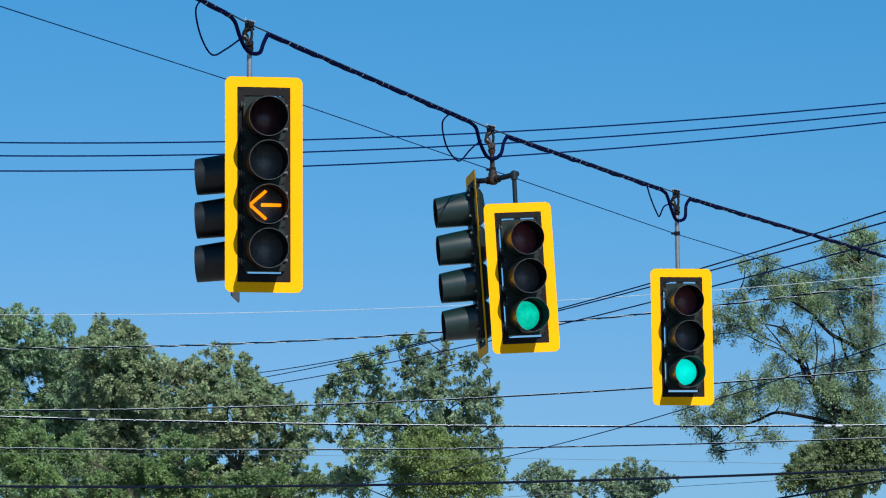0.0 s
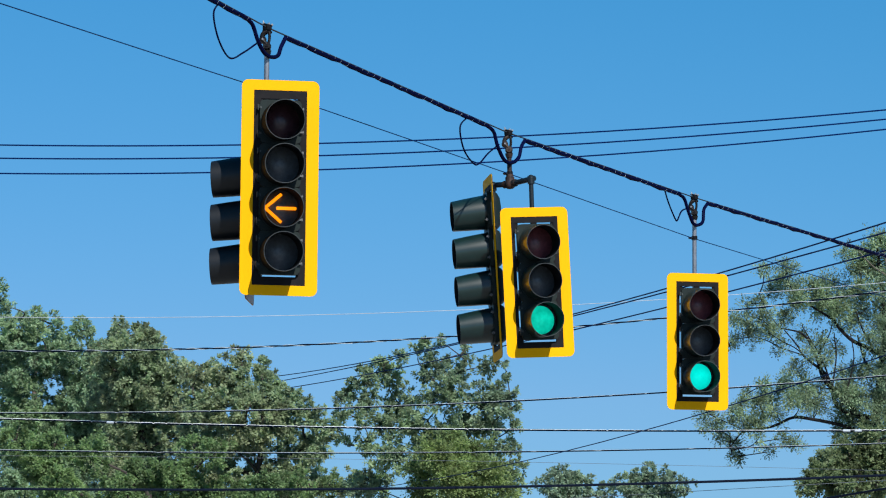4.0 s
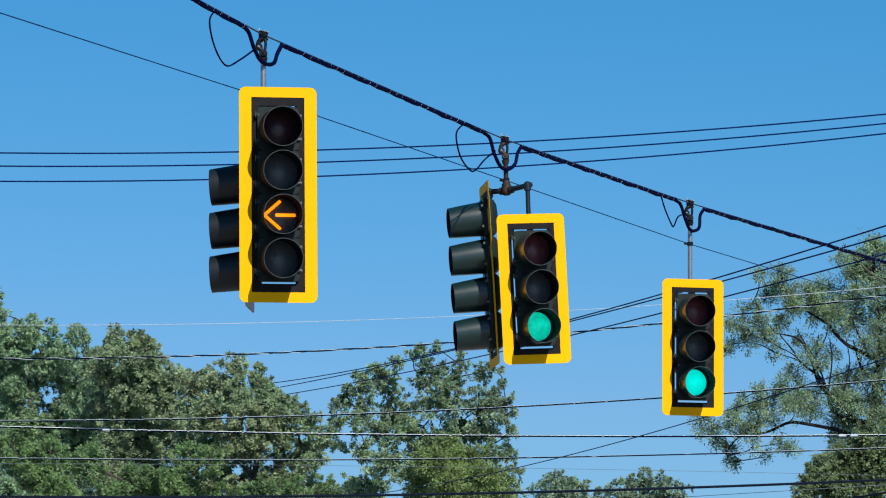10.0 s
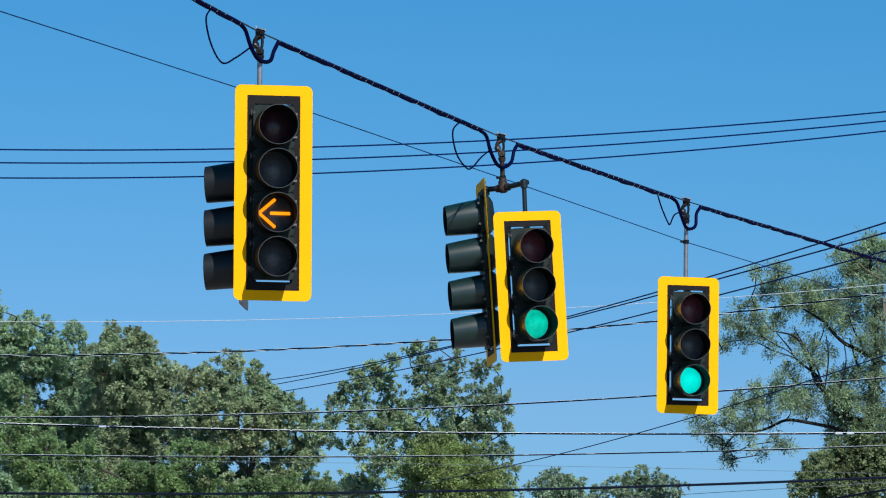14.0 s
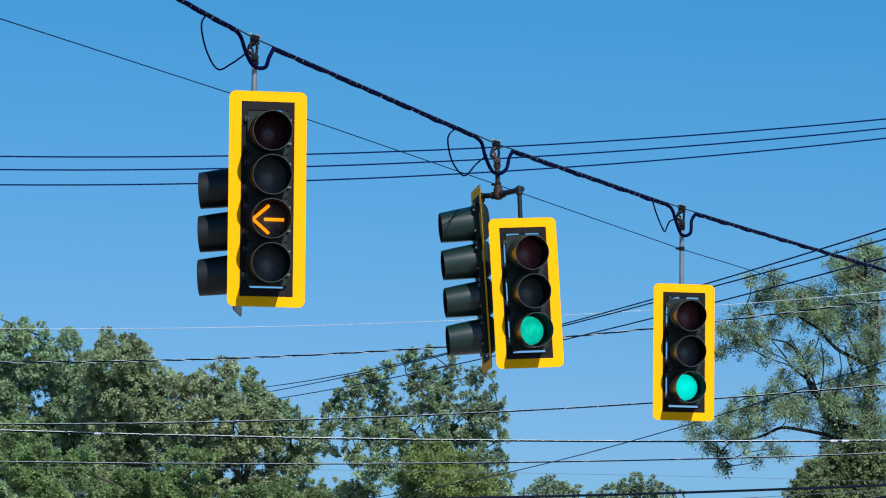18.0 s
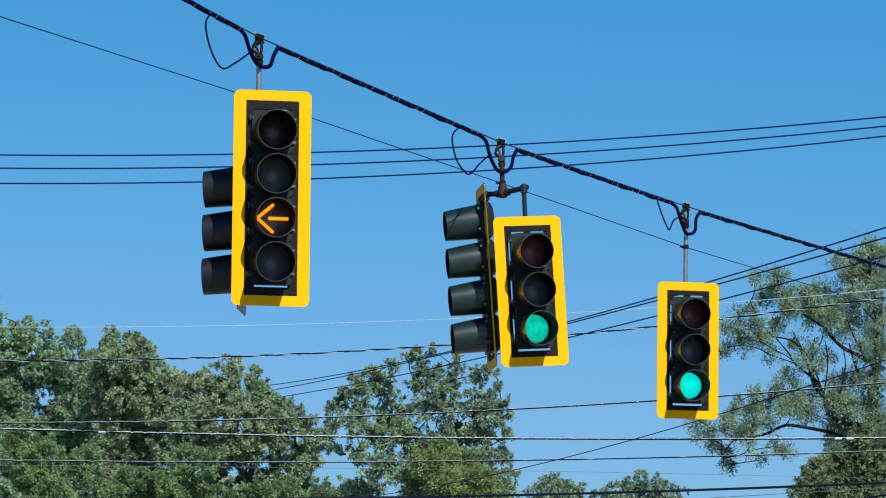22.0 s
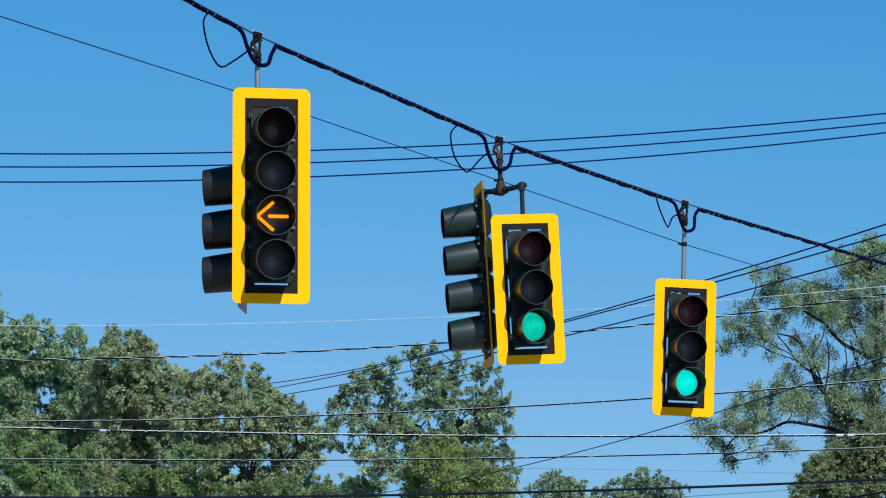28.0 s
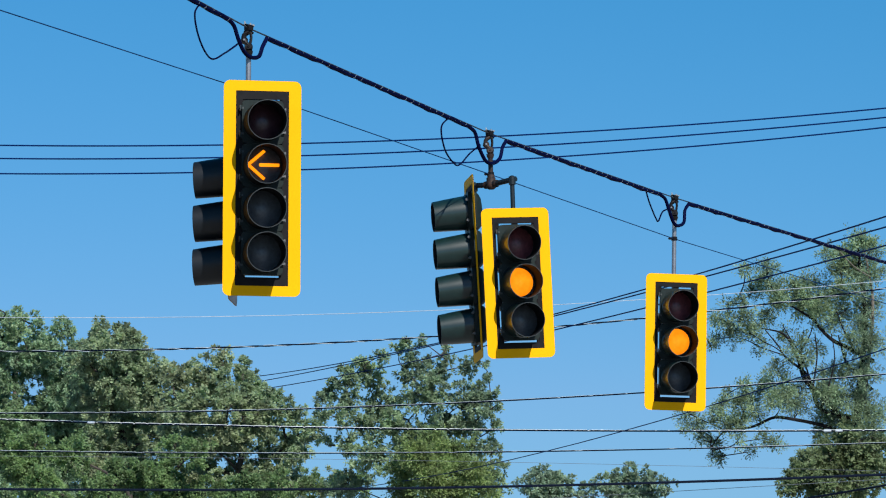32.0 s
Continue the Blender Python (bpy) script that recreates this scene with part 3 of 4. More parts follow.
    limbs = ([(8.50, -0.00, 8.48, 0.056), (8.03, -0.05, 8.90, 0.056), (7.67, -0.10, 9.27, 0.050), (7.41, -0.15, 9.52, 0.045), (7.26, -0.20, 9.94, 0.033), (7.01, -0.25, 10.39, 0.022), (6.53, -0.30, 10.52, 0.011)],
             [(8.39, -0.05, 8.76, 0.045), (7.70, -0.10, 8.96, 0.039), (7.48, -0.15, 9.57, 0.033), (7.04, -0.20, 9.94, 0.022), (6.89, -0.25, 10.16, 0.017), (6.62, -0.30, 10.48, 0.011)],
             [(8.77, -0.10, 9.88, 0.050), (8.35, -0.15, 10.11, 0.042), (7.98, -0.20, 10.28, 0.038), (7.73, -0.25, 10.50, 0.032), (7.57, -0.30, 10.69, 0.026), (7.23, -0.35, 10.90, 0.020), (6.98, -0.40, 11.03, 0.011)],
             [(8.49, -0.00, 8.32, 0.045), (7.85, -0.05, 8.59, 0.036), (7.18, -0.10, 8.73, 0.033), (6.80, -0.15, 8.76, 0.029), (6.49, -0.20, 8.62, 0.027), (6.24, -0.25, 8.54, 0.022), (5.82, -0.30, 8.48, 0.017), (5.53, -0.35, 8.15, 0.011)],
             [(8.74, -0.05, 9.32, 0.039), (8.45, -0.10, 9.66, 0.028), (8.23, -0.15, 9.86, 0.022), (8.07, -0.20, 10.39, 0.013)],
             [(8.56, -0.10, 9.04, 0.050), (8.70, -0.15, 10.16, 0.039), (8.76, -0.20, 10.99, 0.033), (8.70, -0.25, 11.52, 0.022), (8.59, -0.30, 12.08, 0.011)],
             [(8.76, -0.00, 10.73, 0.028), (8.47, -0.05, 10.99, 0.022), (8.30, -0.10, 11.18, 0.013)],
             [(7.41, -0.05, 9.52, 0.022), (7.34, -0.10, 10.05, 0.017), (7.40, -0.15, 10.50, 0.011)],
             [(7.26, -0.10, 9.94, 0.017), (7.51, -0.15, 10.39, 0.012), (7.57, -0.20, 10.61, 0.009)],
             [(6.24, -0.00, 8.54, 0.017), (5.87, -0.05, 8.76, 0.013), (5.76, -0.10, 9.04, 0.009)],
             [(7.48, -0.30, 9.57, 0.018), (7.34, -0.35, 9.94, 0.014), (7.12, -0.40, 10.28, 0.012), (6.95, -0.45, 10.56, 0.009)],
             [(7.56, -0.35, 9.38, 0.018), (7.63, -0.40, 9.94, 0.014), (7.59, -0.45, 10.39, 0.010)],
             [(7.72, -0.40, 8.96, 0.020), (7.89, -0.45, 9.49, 0.016), (7.97, -0.50, 9.94, 0.011), (7.90, -0.55, 10.39, 0.009)],
             [(7.04, -0.30, 9.94, 0.013), (6.84, -0.35, 10.11, 0.011), (6.56, -0.40, 10.25, 0.009), (6.33, -0.45, 10.39, 0.008)],
             [(8.35, -0.35, 10.11, 0.022), (8.15, -0.40, 10.50, 0.017), (8.02, -0.45, 10.84, 0.011)],
             [(8.70, -0.40, 11.52, 0.017), (8.36, -0.45, 11.74, 0.012), (8.09, -0.50, 12.02, 0.009)],
             [(6.53, -0.30, 10.52, 0.011), (6.28, -0.35, 10.84, 0.009), (6.12, -0.40, 11.18, 0.007)],
             [(6.98, -0.35, 11.03, 0.011), (6.73, -0.40, 11.35, 0.009), (6.63, -0.45, 11.74, 0.006)],
             [(5.82, -0.40, 8.48, 0.012), (5.43, -0.45, 8.65, 0.010), (5.09, -0.50, 8.80, 0.007)])
    tree("tall airy tree with feathery leaves and bare dark limbs", "tree", (8.5, 89.1), 12.2, 0.2,
         [(8.48, 12.28, 0.29), (8.73, 12.14, 0.29), (8.20, 12.08, 0.22), (7.81, 11.95, 0.18), (8.03, 11.76, 0.18), (8.48, 11.74, 0.31), (8.77, 11.63, 0.27), (6.18, 11.63, 0.13), (6.29, 11.76, 0.11), (6.63, 11.80, 0.16), (6.68, 11.63, 0.20),
          (6.57, 11.46, 0.22), (6.90, 11.35, 0.29), (7.24, 11.29, 0.31), (7.58, 11.40, 0.29), (7.35, 11.01, 0.36), (7.68, 10.90, 0.29), (6.84, 11.01, 0.25), (6.40, 11.29, 0.18), (6.12, 11.01, 0.18),
          (5.84, 11.01, 0.11), (5.89, 10.73, 0.16), (5.67, 10.75, 0.16), (6.17, 10.67, 0.25), (6.34, 10.45, 0.25), (6.62, 10.73, 0.20), (6.00, 10.39, 0.16), (5.66, 10.33, 0.16), (5.55, 10.16, 0.11), (5.38, 10.39, 0.09),
          (8.02, 11.29, 0.31), (8.42, 11.29, 0.31), (8.69, 11.07, 0.33), (8.13, 10.90, 0.29), (7.90, 10.61, 0.22), (8.52, 10.61, 0.33), (8.35, 10.28, 0.27), (8.71, 10.22, 0.31),
          (7.01, 10.39, 0.18), (7.28, 10.22, 0.20), (7.11, 9.94, 0.16), (7.45, 9.94, 0.18), (6.83, 9.83, 0.13), (7.68, 10.16, 0.16),
          (6.21, 9.38, 0.16), (6.61, 9.38, 0.25), (6.32, 9.21, 0.22), (7.00, 9.27, 0.31), (7.33, 9.38, 0.22), (6.77, 9.04, 0.27), (7.22, 9.04, 0.25), (5.88, 9.27, 0.11), (5.76, 9.04, 0.20), (6.10, 8.99, 0.27), (6.43, 8.87, 0.22),
          (5.09, 8.82, 0.20), (5.31, 8.65, 0.22), (5.59, 8.76, 0.20), (5.87, 8.59, 0.25), (5.03, 8.54, 0.11), (5.37, 8.37, 0.18), (5.65, 8.26, 0.18), (5.59, 7.98, 0.13), (5.76, 7.95, 0.11), (6.09, 8.32, 0.13), (6.54, 8.32, 0.16), (6.82, 8.26, 0.16), (6.32, 8.09, 0.11),
          (7.89, 9.60, 0.29), (8.23, 9.72, 0.29), (8.56, 9.60, 0.33), (8.00, 9.15, 0.33), (8.45, 9.15, 0.38), (8.69, 8.82, 0.38), (8.00, 8.71, 0.33), (8.33, 8.48, 0.38), (7.77, 8.82, 0.25), (8.68, 8.37, 0.33), (7.71, 8.48, 0.18)],
         willow, SHADED_BARK, (0.042, 0.023), tuft=0.095, per=18, spray=0.14, reach=0.5, shell=0.95, swell=1.25, cover=0.54, bough=0.03, fill=2.0, lower=8, seed=21, spread=1.4, depth=0.6, twig=0.007, droop=0.25, sticks=24,
         limbs=limbs, pale=limbs[5:7] + limbs[15:16])
    tree("low dense shrubby tree with dark green leaves", "tree", (7.6, 83.2), 6.9, 0.16,
         [(6.83, 7.22, 0.29), (6.60, 6.97, 0.23), (7.44, 7.51, 0.40), (8.08, 7.49, 0.48), (7.24, 6.95, 0.46), (7.77, 7.07, 0.46), (6.98, 7.53, 0.21), (7.27, 7.71, 0.23), (7.85, 7.82, 0.37)],
         shrub, DARKBARK, (0.052, 0.04), tuft=0.13, per=28, spray=0.115, lower=12, seed=25, spread=1.5, depth=0.8)


# ---- overhead wires ----
def sagging(a, b, sag, steps=48):
    a, b = Vector(a), Vector(b)
    return [a.lerp(b, k / steps) - Vector((0, 0, sag * 4 * (k / steps) * (1 - k / steps))) for k in range(steps + 1)]


def overhead_wire(label, a, b, sag, radius, mat, name="overhead_wire"):
    mid = (Vector(a) + Vector(b)) / 2
    bm = tube(bmesh.new(), [p - mid for p in sagging(a, b, sag)], radius, 6)
    ob = new(name, mesh_of(name, bm, mat, True))
    ob.location = mid
    tagged(ob, label, "overhead wire", "utility wires")


def twisted_cable(label, a, b, sag, pitch, strands, sleeves=(), lashed=False):
    """Strands wound loosely round one another, one part each: (radius, material, offset from the middle); lashed: side
    by side, the first crossing under the other now and then, and turned back where the camera sees sky behind. sleeves:
    how far across bright splices sit, in metres.
    """
    mid = (Vector(a) + Vector(b)) / 2
    top = thing("twisted_overhead_cable", label, "overhead cable", "utility wires", Matrix.Translation(mid))
    length = (Vector(b) - Vector(a)).length
    steps = int(length / min(pitch, 0.4) * 9)
    line = [p - mid for p in sagging(a, b, sag, steps)]
    for k, (radius, m, offset) in enumerate(strands):
        ph = 2 * math.pi * k / len(strands)
        pts = []
        for i, p in enumerate(line):
            u = length * i / steps
            if lashed:
                # fitted to the camera's view: forward before the trees, back before the sky
                turn = min(1.0, max(0.0, 12 * (i / steps - 0.5))) - min(1.0, max(0.0, 16 * (i / steps - 0.63)))
                w = 2.0 - 1.15 * turn + 0.25 * math.sin(2.3 * u) + (1.2 + 0.9 * turn) * max(0.0, math.sin(2 * math.pi * u / pitch + 0.9 * math.sin(1.7 * u))) ** 22
            else:
                w = ph + 2 * math.pi * u / pitch + 1.1 * math.sin(u * 0.9 / pitch) + 0.7 * math.sin(u * 2.1 / pitch + 1)
            pts.append(p + Vector((0, math.cos(w) * offset, math.sin(w) * offset)))
        part("strand", tube(bmesh.new(), pts, radius, 6), m, top, smooth=True)
    for x in sleeves:
        i = min(range(len(line)), key=lambda i: abs(line[i].x - x))
        p, d = line[i], (line[i + 1] - line[i]).normalized()
        bm = tube(bmesh.new(), [p - d * 0.07, p - d * 0.06, p + d * 0.06, p + d * 0.07], [0.012, 0.026, 0.026, 0.012], 10)
        part("splice_sleeve", bm, WHITE, top, "pale splice sleeve", True)


def build_wires():
    thin = "thin dark overhead wire strung high across the road"
    overhead_wire(thin, (-17, 79.2, 13.13), (17, 79.2, 14.63), 1.007, 0.0135, DARKWIRE)
    overhead_wire(thin, (-17, 79.7, 12.95), (17, 79.7, 14.6), 1.041, 0.0135, DARKWIRE)
    overhead_wire(thin, (-17, 80.3, 12.75), (17, 80.3, 14.6), 1.098, 0.0135, DARKWIRE)
    overhead_wire("thin bright aluminium wire in front of the trees", (-17, 80.15, 10.1), (17, 80.15, 11.57), 0.911, 0.0055, WHITE)
    slant = "dark wire running away over the road at a slant"
    overhead_wire(slant, (-17.50, 189.70, 19.25), (6.60, 46.00, 7.91), 1.497, 0.010, DARKWIRE)
    overhead_wire(slant, (-17.50, 190.00, 17.71), (6.75, 46.10, 7.78), 0.828, 0.010, DARKWIRE)
    overhead_wire(slant, (-17.50, 190.30, 17.82), (6.90, 46.20, 7.62), 0.959, 0.010, DARKWIRE)
    overhead_wire("thick black overhead communication cable", (-17, 80.0, 6.92), (17, 80.0, 7.56), 0.489, 0.023, CABLE)
    overhead_wire("drooping dark service wire running to a far pole", (-17.50, 190.60, 16.82), (7.05, 46.30, 6.80), 2.674, 0.0075, DARKWIRE)
    overhead_wire("very thin pale wire low across the road", (-17, 80.15, 7.26), (17, 80.15, 6.79), -0.217, 0.0032, DULLWIRE)
    overhead_wire("faint thin grey wire low behind the road", (-17, 80.15, 5.42), (17, 80.15, 7.48), 0.0, 0.0045, DULLWIRE)
    overhead_wire("dark cable low beside the dense shrubby tree", (-17, 79.9, 2.55), (6.6, 46.0, 4.85), 0.0, 0.012, CABLE)
    twisted_cable("twisted cable of a dark and a pale strand over the road", (-17, 80.0, 9.56), (17, 80.0, 12.02), 1.35, 0.6, [(0.0135, CABLE_NAVY, 0.006), (0.0055, GREYWIRE, 0.0145)])
    # a single wire; the pale strand is added to brighten it before the trees
    twisted_cable("dull overhead wire with an added pale strand along it", (-17, 80.15, 7.68), (17, 80.15, 8.06), 0.483, 1.3, [(0.0045, GREYWIRE, 0.0115), (0.0115, CABLE_NAVY, 0.0)], (), True)
    twisted_cable("twisted pale overhead cable in front of the trees", (-17, 79.85, 8.27), (17, 79.85, 9.84), 0.83, 0.55, [(0.0045, GREYWIRE, 0.0135), (0.0125, CABLE_NAVY, 0.0)], (), True)
    twisted_cable("twisted cable of a bright and a black strand", (-17, 80.0, 8.33), (17, 80.0, 8.0), 0.375, 0.23, [(0.0062, BRIGHT, 0.016), (0.0145, CABLE_NAVY, 0.0)], (-6.02, 7.06, 7.25), True)


def utility_pole(x, y, height, arms=()):
    """A round wooden pole; arms: heights of its crossarms."""
    top = thing("utility_pole", "weathered brown wooden utility pole carrying overhead wires", "utility pole", "utility poles", pose(x, y, 0))
    part("shaft", tube(bmesh.new(), [(0, 0, -0.2), (0.01, 0, height * 0.5), (0, 0, height)], [0.17, 0.14, 0.115], 14), POLE, top, smooth=True)
    for z in arms:
        part("crossarm", box(bmesh.new(), 0.1, 2.0, 0.12, (0, 0, z), 0.01), POLE, top)


POLE = material("weathered_pole_wood", (0.16, 0.12, 0.09), 0.85, vary=0.4, grain=20, stain=2, bump=0.4)


def build_poles():
    utility_pole(-17, 80, 13.4, (12.69, 12.89, 13.07))
    utility_pole(17, 80, 15.0, (14.54, 14.67))
    utility_pole(-17.5, 190.3, 19.8)
    utility_pole(6.8, 46.15, 8.6, (7.7, 7.9))
    utility_pole(-7.12, 22.63, 9.0)
    utility_pole(9.13, 58.43, 8.4)


# ---- the signals and their span ----
HANGS = [Vector((-1.454, 35.434, 7.419)), Vector((0.519, 39.888, 7.232)), Vector((2.392, 43.923, 7.189))]
PITCH = 0.347


def build_span():
    """The messenger strand, the bundle of signal cables lashed to it and the loops of cable at every hanger, about the first hanger."""
    o = HANGS[0]
    top = thing("span_wire", "black span wire with lashed signal cables and drip loops", "span wire", at=Matrix.Translation(o))
    ends = [Vector((-7.12, 22.63, 8.61)), *HANGS, Vector((9.13, 58.43, 7.31))]
    line = [p - o for p in ends]
    part("messenger_strand", tube(bmesh.new(), [p for a, b in zip(line, line[1:]) for p in (a, a.lerp(b, 0.33), a.lerp(b, 0.66))] + [line[-1]], 0.0065, 6), STRAND, top, "dull grey steel strand", True)

    def at(i, along, drop):
        """A point near hanger i: metres along the span and below it."""
        a, b = (line[i], line[i + 1]) if along < 0 else (line[i + 1], line[i + 2])
        p, d = line[i + 1], (b - a)
        h = Vector((d.x, d.y, 0)).length
        return p + d * (1.5 * along / h) - Vector((0, 0, drop))

    starts = [(line[0], at(0, -0.23, 0.02)), (at(0, 0.22, 0.02), at(1, -0.32, 0.02)), (at(1, 0.24, 0.02), at(2, -0.26, 0.02)), (at(2, 0.24, 0.02), line[-1])]
    for i, (a, b) in enumerate(starts):
        n = max(12, int((b - a).length / 0.12))
        pts = [a.lerp(b, k / n) + Vector((0, 0, 0.004 * math.sin(k * 2.3 + i) + 0.003 * math.sin(k * 0.9))) for k in range(n + 1)]
        part("signal_cable", tube(bmesh.new(), pts, [0.0185 + 0.0025 * math.sin(k * 1.3) for k in range(n + 1)], 8), BLACK, top, "bundle of black signal cables", True)
        n = int((b - a).length / 0.016)
        turns = [k * 0.78 + 0.5 * math.sin(k * 0.13) for k in range(n + 1)]
        lash = [a.lerp(b, k / n) + Vector((0.72 * math.cos(w) * 0.0208, -0.6 * math.cos(w) * 0.0208, math.sin(w) * 0.0215 + 0.003)) for k, w in enumerate(turns)]
        part("lashing_wire", tube(bmesh.new(), lash, 0.00075, 4), LASH, top, "pale spiral lashing wire", True)
    loops = [([(-0.23, 0.02), (-0.17, 0.05), (-0.11, 0.15), (-0.04, 0.22), (0.04, 0.235), (0.13, 0.2), (0.17, 0.11), (0.22, 0.02)], [(-0.56, 0.0), (-0.63, 0.12), (-0.57, 0.3), (-0.44, 0.4), (-0.28, 0.3), (-0.1, 0.15)]),
             ([(-0.32, 0.02), (-0.22, 0.05), (-0.16, 0.17), (-0.06, 0.27), (0.05, 0.27), (0.15, 0.2), (0.19, 0.09), (0.24, 0.02)], [(-0.58, 0.0), (-0.71, 0.13), (-0.66, 0.31), (-0.53, 0.4), (-0.44, 0.39), (-0.3, 0.26), (-0.14, 0.14)]),
             ([(-0.26, 0.02), (-0.17, 0.05), (-0.1, 0.17), (-0.02, 0.27), (0.07, 0.27), (0.15, 0.22), (0.17, 0.1), (0.24, 0.02)], [(-0.52, 0.0), (-0.44, 0.14), (-0.33, 0.27), (-0.29, 0.28), (-0.22, 0.18), (-0.12, 0.13)])]
    for i, (fat, slim) in enumerate(loops):
        part("drip_loop", tube(bmesh.new(), smooth_path([at(i, a, d) - Vector((0, 0.3 * min(d, 0.24), 0)) for a, d in fat]), 0.0165, 8), BLACK, top, "thick black drip loop", True)
        part("slack_loop", tube(bmesh.new(), smooth_path([at(i, a, d) for a, d in slim]), 0.0075, 6), BLACK, top, "thin black loop of slack cable", True)
    return top


def build_tether():
    o = Vector((-1.488, 36.434, 7.071))
    d = (o - Vector((-2.88, 29.00, 6.463)))
    return tagged_wire(o, [o - d * 1.7, o, HANGS[1] + Vector((0, 0, -0.366)), HANGS[2] + Vector((-0.014, 0, -0.402)), Vector((9.13, 58.43, 6.74))])


def tagged_wire(o, pts):
    bm = tube(bmesh.new(), [p - o for p in pts], 0.0047, 6)
    ob = new("tether_wire", mesh_of("tether_wire", bm, TETHER, True))
    ob.location = o
    return tagged(ob, "thin steel tether wire tied to the signal hangers", "tether wire")


def visor_mesh(length=0.285, r=0.157, wall=0.005, taper=0.93, rake=0.008, skin=VISOR):
    """A tunnel visor that faces -y: a closed shell with a slightly raked mouth. The inside is matt black, the lip
    coloured lighter for the light it catches.
    """
    bm = bmesh.new()
    n = 44
    rows = []
    for rad in (r, r - wall):
        grid = []
        for y, f in ((0, 1.0), (-0.03, 1.0), (-length * 0.6, (1 + taper) / 2), (-length, taper)):
            ring = []
            for k in range(n):
                a = 2 * math.pi * k / n
                cut = -rake * math.sin(a) if y == -length else 0
                ring.append(bm.verts.new((rad * f * math.cos(a), y + cut, rad * f * math.sin(a))))
            grid.append(ring)
        rows.append(grid)
    for g, idx in zip(rows, (0, 1)):
        for a, b in zip(g, g[1:]):
            for k in range(n):
                bm.faces.new((a[k], a[(k + 1) % n], b[(k + 1) % n], b[k])).material_index = idx
    for j in (0, -1):
        for k in range(n):
            bm.faces.new((rows[0][j][k], rows[0][j][(k + 1) % n], rows[1][j][(k + 1) % n], rows[1][j][k])).material_index = 2
    return mesh_of("visor", bm, [skin, INSIDE, LIP], True)


def door_mesh():
    """A section's door: a square frame round the lens, with a raised rim, hinge lugs and an eye for the latch."""
    n = 48
    angles = [2 * math.pi * (k + 0.5) / n for k in range(n)]
    outer = []
    for a in angles:
        c, d = math.cos(a), math.sin(a)
        f = (abs(c / 0.166) ** 12 + abs(d / 0.173) ** 12) ** (-1 / 12)
        outer.append((f * c, f * d))
    inner = [(0.149 * math.cos(a), 0.149 * math.sin(a)) for a in angles]
    bm = ring_plate(outer, inner, -0.024, 0.0)
    rim = [[bm.verts.new((rr * math.cos(2 * math.pi * k / 40), y, rr * math.sin(2 * math.pi * k / 40))) for k in range(40)] for rr, y in ((0.163, -0.022), (0.163, -0.034), (0.152, -0.034), (0.152, -0.02))]
    for a, b in zip(rim, rim[1:]):
        for k in range(40):
            bm.faces.new((a[k], a[(k + 1) % 40], b[(k + 1) % 40], b[k]))
    for f in bm.faces:
        f.material_index = 0
    for z in (0.115, -0.115):
        box(bm, 0.022, 0.03, 0.034, (-0.172, -0.014, z), 0.004)
    return mesh_of("door", bm, SHELL, True)


def latch_mesh():
    bm = bmesh.new()
    tube(bm, [(0, 0.004, 0), (0, -0.022, 0)], 0.006, 8)
    box(bm, 0.034, 0.007, 0.014, (0, -0.02, 0), 0.002)
    box(bm, 0.012, 0.012, 0.026, (0.012, -0.01, 0), 0.002)
    return mesh_of("latch", bm, LATCH, True)


def hinge_mesh():
    bm = box(bmesh.new(), 0.034, 0.012, 0.022, (0, 0, 0), 0.003)
    tube(bm, [(-0.014, -0.006, -0.022), (-0.014, -0.006, 0.022)], 0.0055, 8)
    return mesh_of("hinge", bm, HINGE, True)


def arrow_mesh():
    """A left arrow of three flat strokes, as the lamps show it."""
    bm = bmesh.new()

    def stroke(x0, z0, x1, z1, w):
        d = Vector((x1 - x0, 0, z1 - z0))
        box(bm, d.length, 0.008, w, ((x0 + x1) / 2, 0, (z0 + z1) / 2), 0.003, pose(0, 0, 0, 0, -math.degrees(math.atan2(d.z, d.x)), 0))
    stroke(-0.130, -0.007, 0.008, 0.113, 0.025)
    stroke(-0.130, 0.007, 0.008, -0.113, 0.025)
    stroke(-0.034, 0.0, 0.126, 0.0, 0.026)
    return mesh_of("arrow_light", bm, ARROW)


MESH = {}


def meshes():
    MESH.update(visor=visor_mesh(taper=0.965, skin=VISOR_FRONT), short_visor=visor_mesh(0.275, 0.156, taper=0.93, rake=-0.008, skin=VISOR_BLACK), side_visor=visor_mesh(0.305, 0.153, taper=0.87, rake=-0.008), wide_visor=visor_mesh(0.285, taper=1.0, skin=VISOR_MATT), door=door_mesh(), latch=latch_mesh(), hinge=hinge_mesh(), arrow=arrow_mesh(),
                red=mesh_of("lens", disc_dome(0.15, 0.05), RED_LENS, True), grey=mesh_of("lens", disc_dome(0.15, 0.05), GREY_LENS, True), dim=mesh_of("lens", disc_dome(0.15, 0.05), DIM_LENS, True))


